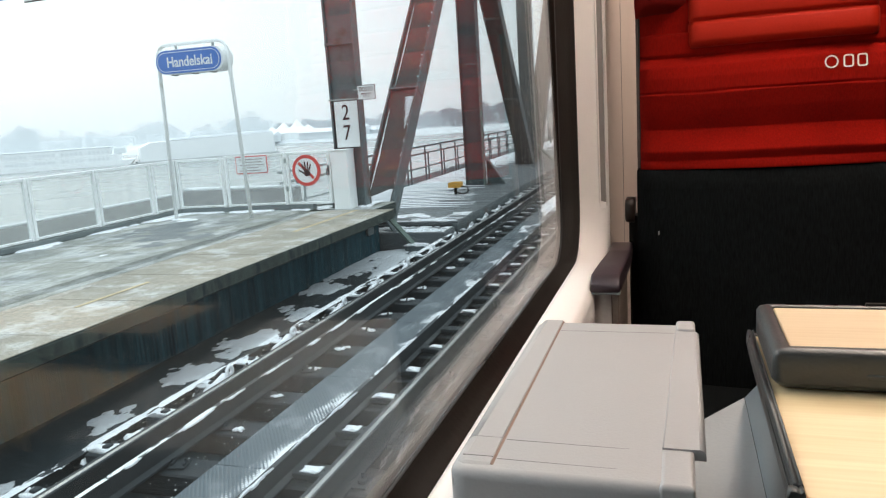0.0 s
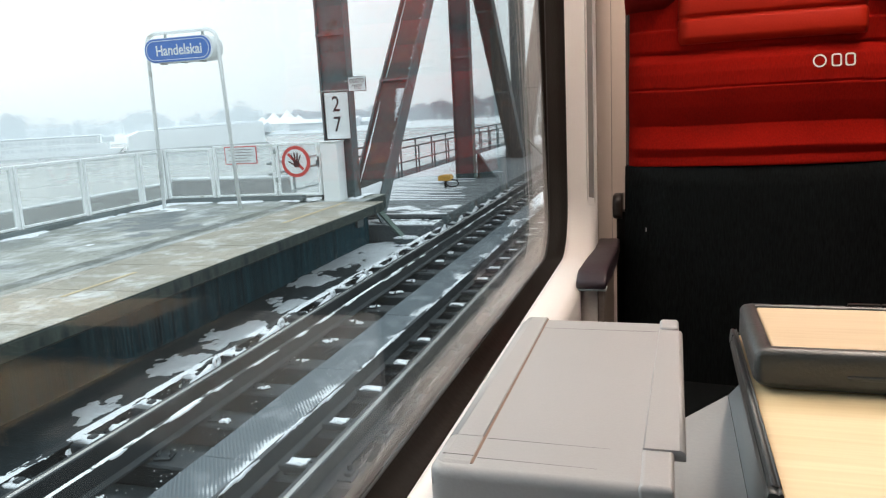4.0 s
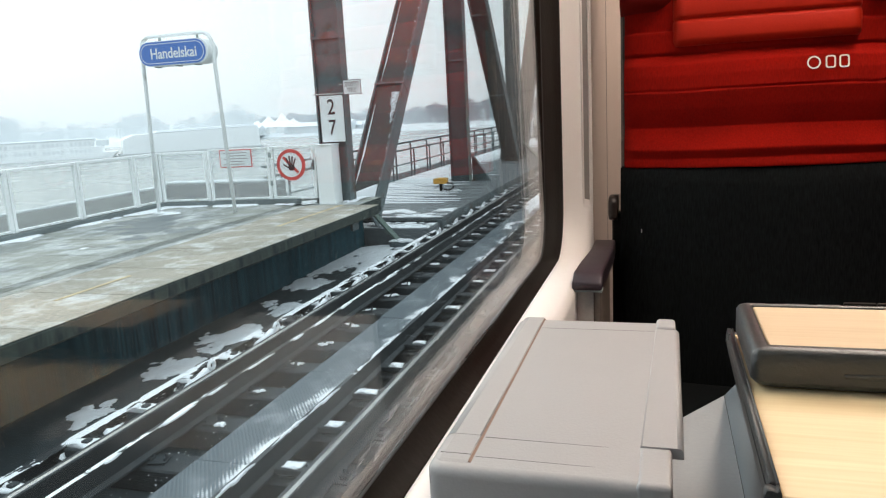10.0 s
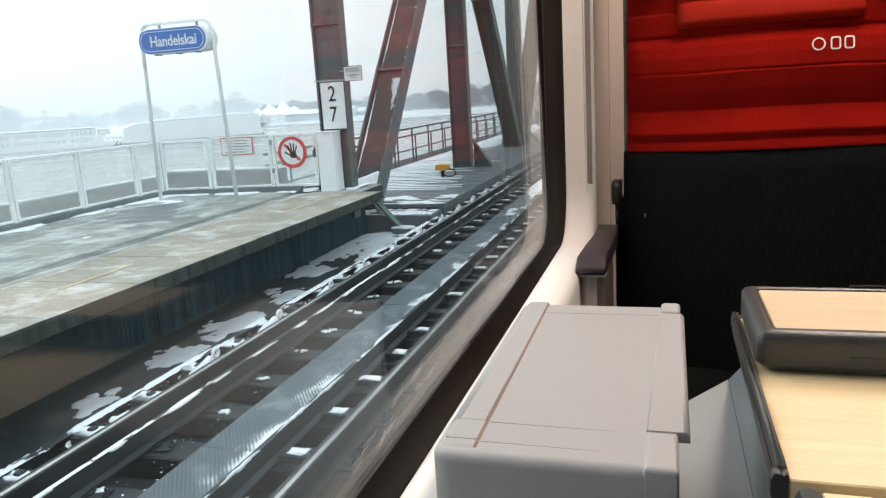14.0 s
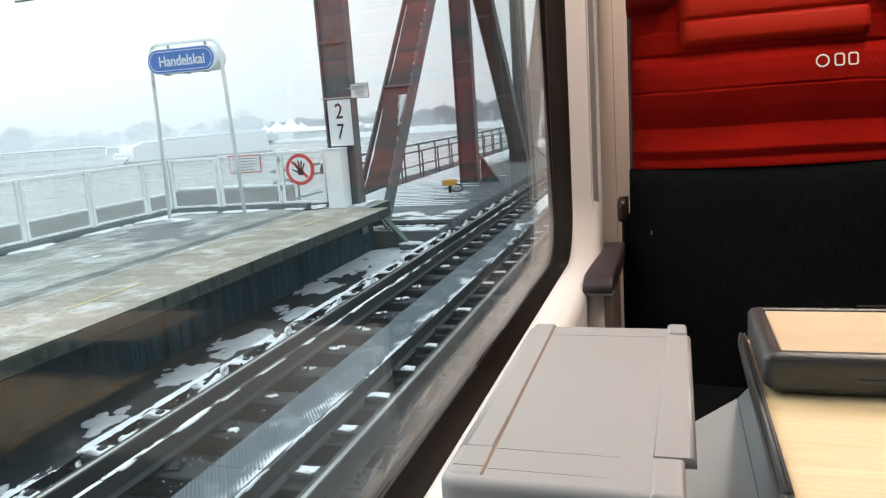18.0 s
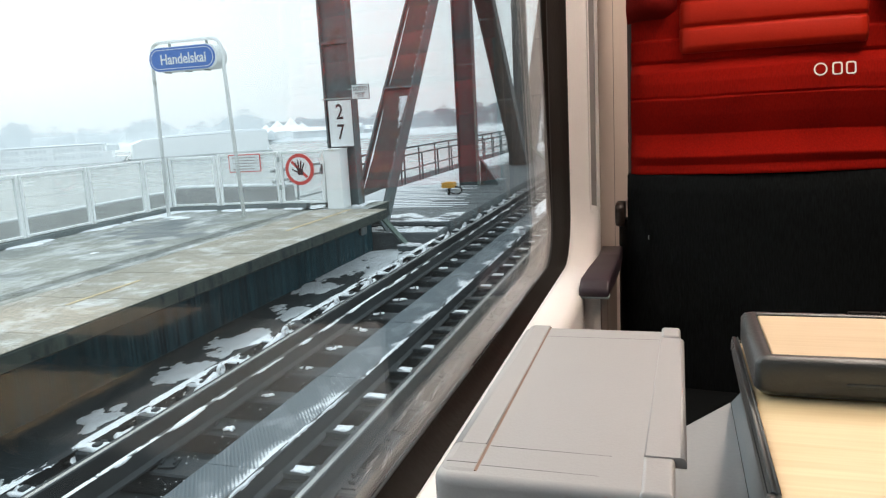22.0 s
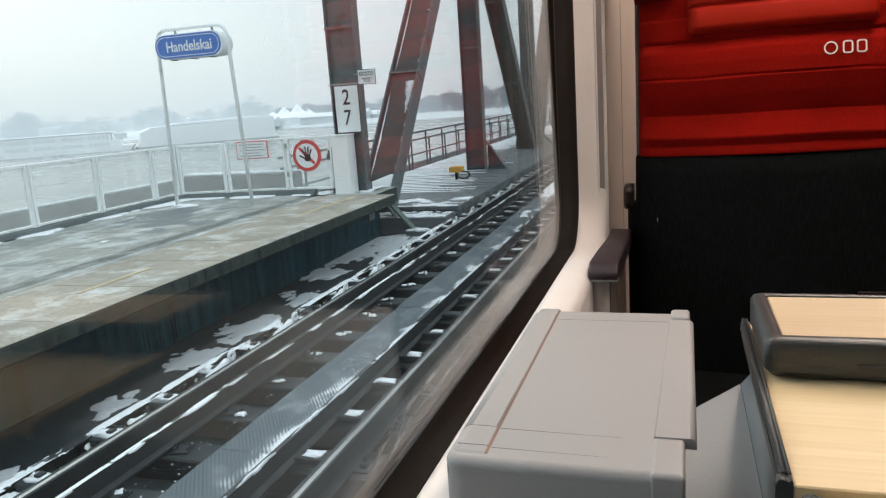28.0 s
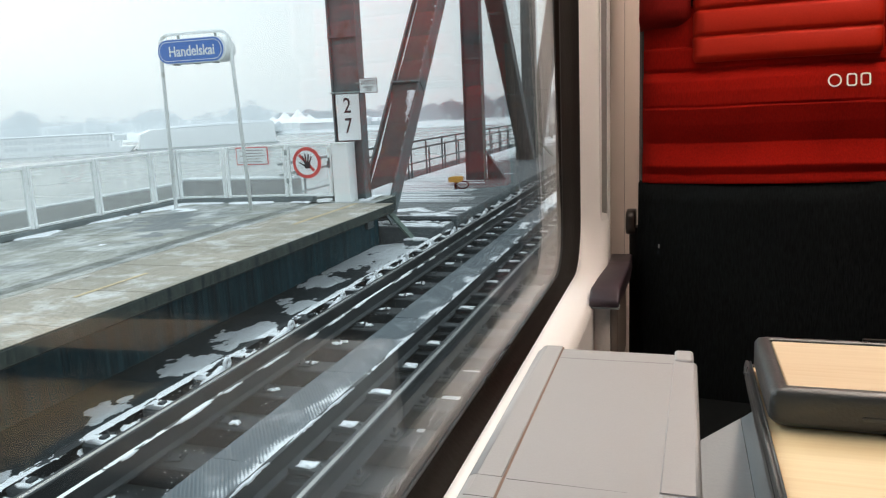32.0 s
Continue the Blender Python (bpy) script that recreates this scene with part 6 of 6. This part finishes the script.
for k in range(7):
    z = 0.1 + 0.19 * k
    part("stripe", prism_bm([(TX0 - 0.009, z), (TX0 + 0.179, z + 0.10), (TX0 + 0.179, z + 0.19), (TX0 - 0.009, z + 0.09)], 1, yh - 0.024, yh - 0.0205), SIGN_BLACK, haz)

# ---- river, bank, ships, distance ----
WZ = -8.2
bm = bmesh.new()
bx(bm, -3000, 3000, -1500, 4000, WZ - 1, WZ)
tagged(part("water", bm, WATER), "wide grey river with small ripples under falling snow", "river", kind="structure")
def polar(az, dist):
    return Vector((-dist * math.sin(radians(az)), dist * math.cos(radians(az)), 0))


bm = bmesh.new()
bank = []
for k in range(60):
    az = -60 + 150 * k / 59
    d = 395 + 25 * noise.noise(Vector((k * 0.35, 2, 0))) + (0 if az < 30 else (az - 30) * 1.5)
    bank.append(((d, WZ - 0.2), (d + 10, WZ + 2.2), (d + 120, WZ + 3.0), (2500, WZ + 6.0), az))
rows = [[bm.verts.new(polar(b[4], b[i][0]) + Vector((0, 0, b[i][1]))) for i in range(4)] for b in bank]
for r0, r1 in zip(rows, rows[1:]):
    for i in range(3):
        bm.faces.new((r0[i], r1[i], r1[i + 1], r0[i + 1]))
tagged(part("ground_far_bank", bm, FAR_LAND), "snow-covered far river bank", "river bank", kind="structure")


def far_trees(name, az0, az1, count, d0, d1, h0, h1, seed, mat, wide=1.0, twigs=110, fine=1.0):
    """Bare frosted woods, the haze of falling snow put into their colour: trunks, limbs and many small twig clumps."""
    r = random.Random(seed)
    verts, faces = [], []
    for _ in range(count):
        az = r.uniform(az0, az1)
        base = polar(az, r.uniform(d0, d1))
        h = r.uniform(h0, h1) * max(0.45, 0.84 + 0.60 * noise.noise(Vector((az * 0.5, seed * 1.7, 0))) + 0.3 * noise.noise(Vector((az * 2.1, seed, 4.0))))
        base.z = WZ + 2.0
        w = h * r.uniform(0.28, 0.48) * wide
        side = Vector((base.y, -base.x, 0)).normalized()
        i = len(verts)
        verts += [base - side * 0.25, base + side * 0.25, base + Vector((0, 0, h * 0.8))]
        faces.append((i, i + 1, i + 2))
        for _ in range(twigs):
            t = r.random() ** 0.7
            spread = w * math.sin(math.pi * (0.12 + 0.84 * t)) ** 0.7
            c = base + Vector((0, 0, h * (0.02 + 0.98 * t))) + side * max(-1.0, min(1.0, r.gauss(0, 0.5))) * spread + Vector((r.uniform(-1, 1), r.uniform(-1, 1), 0)) * spread * 0.3
            q = h * r.uniform(0.02, 0.06) * fine
            i = len(verts)
            a = r.uniform(0, 6.28)
            for k in range(3):
                b = a + k * 2.09 + r.uniform(-0.4, 0.4)
                verts.append(c + side * q * math.cos(b) + Vector((0, 0, q * math.sin(b) * 1.1)) + Vector((r.uniform(-0.3, 0.3) * q, 0, 0)))
            faces.append((i, i + 1, i + 2))
    me = bpy.data.meshes.new(name)
    me.from_pydata([tuple(v) for v in verts], [], faces)
    me.materials.append(mat)
    return tagged(new(name, me), "frosted bare trees on the far bank, haze put into their pale colour", "trees", kind="stuff")


far_trees("distant_trees", 30, 62, 420, 470, 640, 8, 17, 5, FAR_HAZE_TREE, 1.5, 800, 0.27)
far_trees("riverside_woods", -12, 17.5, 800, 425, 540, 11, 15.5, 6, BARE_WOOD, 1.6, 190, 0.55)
far_trees("riverside_woods", 16.5, 30, 420, 440, 560, 7.5, 11.5, 7, HAZE_TREE, 1.6, 190, 0.55)
far_trees("bank_shrubs", -10, 60, 90, 400, 470, 4, 7, 8, FAR_HAZE_TREE)


def ship_thing():
    e = thing("river_ship", (-200, 205, WZ), "long white river cruise ship with two rows of windows", "ship")
    a, b = Vector((-180.0, 210.6, 0)), Vector((-261, 152, 0))
    d = (b - a).normalized()
    n = Vector((d.y, -d.x, 0))
    L = (b - a).length
    turn = Matrix.Translation((a.x, a.y, WZ)) @ Matrix(((d.x, n.x, 0, 0), (d.y, n.y, 0, 0), (0, 0, 1, 0), (0, 0, 0, 1)))
    def put(name, bm, mat, label=""):
        bm.transform(turn)
        return part(name, bm, mat, e, label)
    put("hull", prism_bm([(0.5, -0.3), (L, -0.3), (L, 1.6), (-1.5, 1.8)], 1, 0, 10), SHIP_WHITE, "white hull")
    lower = put("lower_deck", box(3, L, 0.4, 9.6, 1.65, 3.9, 0.1), SHIP_WHITE)
    upper = put("upper_deck", box(6, L, 0.8, 9.2, 3.95, 6.2, 0.1), SHIP_WHITE)
    put("sun_deck_snow", box(5.5, L, 0.6, 9.4, 6.25, 6.6, 0.1), SNOW)
    put("wheelhouse", box(1.2, 5.0, 3, 7, 3.95, 5.9, 0.15), SHIP_SHADE)
    for row, z in ((lower, 1.95), (upper, 4.4)):
        for k in range(66):
            if k % 6 == 5:
                continue
            x = 6.5 + (L - 8) * k / 66
            bm = box(x, x + 0.85, 0.30 if row == lower else 0.70, 0.38 if row == lower else 0.78, z, z + 1.1)
            bm.transform(turn)
            part("cabin_window", bm, SHIP_SHADE, row)
    return e


ship_thing()
hall = thing("covered_barge", (-150, 230, WZ), "large white covered barge moored on the river", "barge")
a, b = Vector((-143.2, 245.4, 0)), Vector((-177.0, 213.6, 0))
d = (b - a).normalized()
n = Vector((-d.y, d.x, 0)) * -1
L = (b - a).length
turn = Matrix.Translation((a.x, a.y, WZ)) @ Matrix(((d.x, n.x, 0, 0), (d.y, n.y, 0, 0), (0, 0, 1, 0), (0, 0, 0, 1)))
def put(name, bm, mat, label=""):
    bm.transform(turn)
    return part(name, bm, mat, hall, label)
put("hull", box(-1, L + 2, 0, 12, -0.3, 0.55), HULL_DARK, "grey hull strip")
shell = put("side_wall", prism_bm([(0, 0.56), (L + 1, 0.56), (L + 0.5, 5.4), (L - 3, 6.9), (0.4, 7.7)], 1, 0.3, 11.7), SHIP_WHITE, "white panelled side")
put("roof", prism_bm([(0.2, 7.75), (L * 0.80, 7.15), (L * 0.77, 7.7), (6, 8.5), (1.0, 8.25)], 1, 1.2, 10.8), SNOW, "snow-covered roof")
for k in range(7):
    x = 2 + (L - 2) * k / 6
    bm = box(x, x + 0.12, 0.22, 0.295, 0.8, 6.6)
    bm.transform(turn)
    part("panel_joint", bm, SHIP_SHADE, shell)
for x, z in ((L - 4, 4.4), (L - 7, 4.0), (L - 2, 2.6), (14, 4.2)):
    bm = box(x, x + 0.7, 0.22, 0.295, z, z + 0.7)
    bm.transform(turn)
    part("vent", bm, SHIP_SHADE, shell)

tent = thing("marquee", polar(29.0, 424), "white pointed marquee on the far bank", "tent")
for da, w, h in ((-1.25, 9, 9.6), (-0.45, 11, 12.6), (0.55, 11, 11.4), (1.4, 9, 9.2)):
    bm = bmesh.new()
    c = polar(29.0 + da, 424)
    ring = [bm.verts.new(c + Vector((w * math.cos(q), w * math.sin(q), WZ + 5.4))) for q in (2 * math.pi * k / 12 for k in range(12))]
    mid = [bm.verts.new(c + Vector((w * 0.34 * math.cos(q), w * 0.34 * math.sin(q), WZ + 5.4 + (h - 5.4) * 0.42))) for q in (2 * math.pi * k / 12 for k in range(12))]
    tip = bm.verts.new(c + Vector((0, 0, WZ + h)))
    for k in range(12):
        j = (k + 1) % 12
        bm.faces.new((ring[k], ring[j], mid[j], mid[k]))
        bm.faces.new((mid[k], mid[j], tip))
    part("canopy", bm, SHIP_WHITE, tent, "white canopy")
    part("side_sheet", prism_bm([(c.x + w * 0.95 * math.cos(q), c.y + w * 0.95 * math.sin(q)) for q in (2 * math.pi * k / 12 for k in range(12))], 2, WZ + 1.5, WZ + 5.45), SHIP_WHITE, tent)
for az, w, h, dd in ((26.6, 26, 6.3, 405), (24.6, 20, 6.8, 410), (22.6, 24, 5.6, 412), (31.2, 18, 6.0, 412)):
    c = polar(az, dd)
    e = thing("riverside_house", (c.x, c.y, WZ), "low pale building with snowy roof on the far bank", "house", "houses on the far bank")
    part("wall", box(c.x - w / 2, c.x + w / 2, c.y - 4, c.y + 4, WZ + 1.5, WZ + h - 1.3), FAR_LAND, e)
    part("roof", prism_bm([(c.y - 5, WZ + h - 1.29), (c.y + 5, WZ + h - 1.29), (c.y, WZ + h + 0.8)], 0, c.x - w / 2 - 0.6, c.x + w / 2 + 0.6), SNOW, e)
    for k in range(5):
        x = c.x - w / 2 + w * (k + 0.3) / 5
        part("window", box(x, x + 1.4, c.y - 4.08, c.y - 4.001, WZ + 2.3, WZ + 3.6), SHIP_SHADE, e)

# ======== pieces of floors and pavements ========
rng = random.Random(9)
NX = [(-8.785, -7.79), (-7.785, -6.79), (-6.785, -5.96), (-5.48, -5.365), (-5.36, -4.245)]
for i, (x0, x1) in enumerate(NX):
    for k in range(22):
        pitch = 0.60 if i > 2 and k == 0 else 1.0
        y1 = 11.6 - k if i < 3 else (10.62 if k == 0 else 11.02 - k)
        if y1 < -8:
            break
        bm = box(x0, x1, y1 - pitch + 0.010, y1, PZ - 0.0115 if i < 3 else PZ - 0.0055, PZ + rng.uniform(-0.002, 0.002), 0.004)
        part("paving_slab", bm, PLATFORM if i < 3 else EDGE_PAVING, platform)
part("paving_strip", box(-5.476, -4.60, 10.63, 11.6, PZ - 0.0115, PZ, 0.003), PLATFORM, platform)
for k in range(13):
    y1 = 10.6 - 1.5 * k
    bm = bmesh.new()
    edges = (-5.955, -5.80, -5.757, -5.714, -5.671, -5.628, -5.485)
    for j in range(6):
        bx(bm, edges[j] + (0.013 if j else 0), edges[j + 1] - (0.013 if j < 5 else 0), y1 - 1.49, y1, PZ - 0.0105, PZ + 0.001)
    part("tactile_slab", bm, PLATFORM, platform, "ribbed guide slab")
    part("groove_bed", box(-5.79, -5.65, y1 - 1.489, y1 - 0.001, PZ - 0.0115, PZ - 0.0065), TACTILE, platform, "dark grooves of the guide slab")
for y0, y1 in ((8.55, 10.6), (4.77, 5.69), (2.1, 3.1)):
    bm = box(-4.875 + rng.uniform(-0.01, 0.01), -4.83, y0, y1, PZ + 0.0025, PZ + 0.0045)
    part("yellow_line", bm, YELLOW_LINE, platform, "worn yellow line")

tagged(snow_sheet("wet_patch", -8.1, -5.98, 6.6, 10.6, PZ + 0.0125, 0.05, 0.60, 0.0012, 2.6, 51.0, 1.0, edge=lambda x, y: 0.75 * (0.55 - math.hypot((x + 6.9 + 0.25 * (y - 8.6)) / 1.35, (y - 8.75) / 1.7)), mat=WET_FILM), "dark wet patch on the platform paving", "wet patch")
snow_sheet("snow_at_fence", -8.15, -5.5, 4.0, 10.82, PZ + 0.003, 0.035, 1.09, 0.028, 1.5, 37.0, 1.0, edge=lambda x, y: 0.96 * max(0, 1 - (10.72 + 0.11 * (x + 8.2) - y) / 0.5) + 0.90 * max(0, 1 - math.hypot((x + 7.73) * 0.7, y - 9.95) / 0.5) + 0.70 * max(0, 1 - math.hypot(x + 6.4, y - 9.95) / 0.4) + 0.82 * max(0, 1 - (x + 8.16) / 0.28))
snow_sheet("snow_at_pillar", -5.9, -4.78, 10.7, 11.6, PZ + 0.003, 0.04, 0.57, 0.03, 2.0, 41.0, 1.0)
snow_sheet("snow_before_deck", -7.1, -3.82, 11.74, 12.36, -0.024, 0.03, 0.47, 0.025, 2.6, 43.0, 0.5)

GRIT = material("dark_grit", (0.07, 0.065, 0.06), 0.8, vary=0.3)
grit = snow_specks("grit", 3600, -8.5, -4.3, 3.0, 11.4, PZ + 0.002, 0.0035, 0.010, 71, "dark grit strewn on the platform")
grit.data.materials[0] = GRIT
tagged(grit, "dark grit strewn on the platform", "grit", kind="stuff")

# deck boards, the nearest singly and the rest joined
BOARD = 0.29
def board(bm, x0, x1, y, lift):
    bx(bm, x0, x1, y + 0.012, y + BOARD - 0.012, DZ - 0.044, DZ + lift)


far_bm = bmesh.new()
for k in range(400):
    y = 12.4 + BOARD * k
    if y > 128:
        break
    for x0, x1 in ((-7.14, -5.165), (-5.15, -3.765)):
        lift = rng.uniform(-0.004, 0.004)
        if k < 140:
            bm = bmesh.new()
            board(bm, x0, x1, y, lift)
            part("deck_board", bm, DECK, deck)
        else:
            board(far_bm, x0, x1, y, lift)
tagged(part("far_deck_boards", far_bm, DECK, deck), kind="stuff")
bm = bmesh.new()
for k in range(400):
    y = 12.4 + BOARD * k
    if y > 128:
        break
    r = noise.noise(Vector((y * 0.23, 3.3, 0)))
    reach = min(3.2, max(0.2, 1.1 + 0.9 * r + rng.uniform(-0.25, 0.45)) * (1.7 if 14.2 < y < 21 else 1.0))
    y0 = y + rng.uniform(0.01, 0.05)
    y1 = y + BOARD * rng.uniform(0.45, 0.85)
    n = 7
    rows = []
    for i in range(n + 1):
        s = i / n
        x = -7.10 + reach * s
        w = (y1 - y0) * (1 - s ** 3) * rng.uniform(0.75, 1.0)
        rows.append([bm.verts.new((x, y0, DZ + 0.004)), bm.verts.new((x, y0 + w * 0.5, DZ + 0.018)), bm.verts.new((x, y0 + w, DZ + 0.004))])
    for r0, r1 in zip(rows, rows[1:]):
        for i in range(2):
            bm.faces.new((r0[i], r1[i], r1[i + 1], r0[i + 1]))
tagged(part("snow_on_deck", bm, SNOW, smooth=True), "thin white snow strips on the walkway boards", "snow", kind="stuff")
snow_sheet("snow_on_deck_end", -6.9, -3.8, 12.45, 13.6, DZ + 0.004, 0.05, 0.53, 0.02, 1.5, 47.0, 0.5)
leg_a, leg_b = (NODE0 + 0.66, DZ), (NODE0 + BAY + 0.30, TRUSS_H)
for a, b, x0, x1, seed in ((0.05, 0.72, DX0 + 0.031, TX1 - 0.06, 2.0), (0.5, 2.6, DX0 + 0.09, DX0 + 0.125, 5.0), (3.2, 5.4, DX0 + 0.09, DX0 + 0.115, 11.0)):
    tagged(part("snow_in_channel", channel_snow(leg_a, leg_b, 0.18, a, b, x0, x1, seed), SNOW, smooth=True), "white snow caught in a steel channel", "snow", kind="stuff")

bm = bmesh.new()
rq = random.Random(17)
along = Vector((0, leg_b[0] - leg_a[0], leg_b[1] - leg_a[1])).normalized()
out = Vector((0, along.z, -along.y))
for k in range(620):
    if k < 70:
        q, x, size = rq.uniform(0.8, 6.0), TX1 - 0.045 + rq.gauss(0, 0.012), rq.uniform(0.006, 0.017)
    else:
        s = rq.random() ** 0.7
        q, size = 2.10 + 0.80 * s, rq.uniform(0.004, 0.011) * (0.5 + s)
        x = TX1 - 0.10 - 0.03 * s + rq.gauss(0, 0.034) * (0.25 + s)
    p = Vector((x, leg_a[0], leg_a[1])) + along * q + out * (-0.18 + 0.046)
    bmesh.ops.create_icosphere(bm, subdivisions=1, radius=size, matrix=Matrix.Translation(p))
tagged(part("snow_in_channel", bm, SNOW, smooth=True), "white snow crumbs on rivets of a steel channel", "snow", kind="stuff")
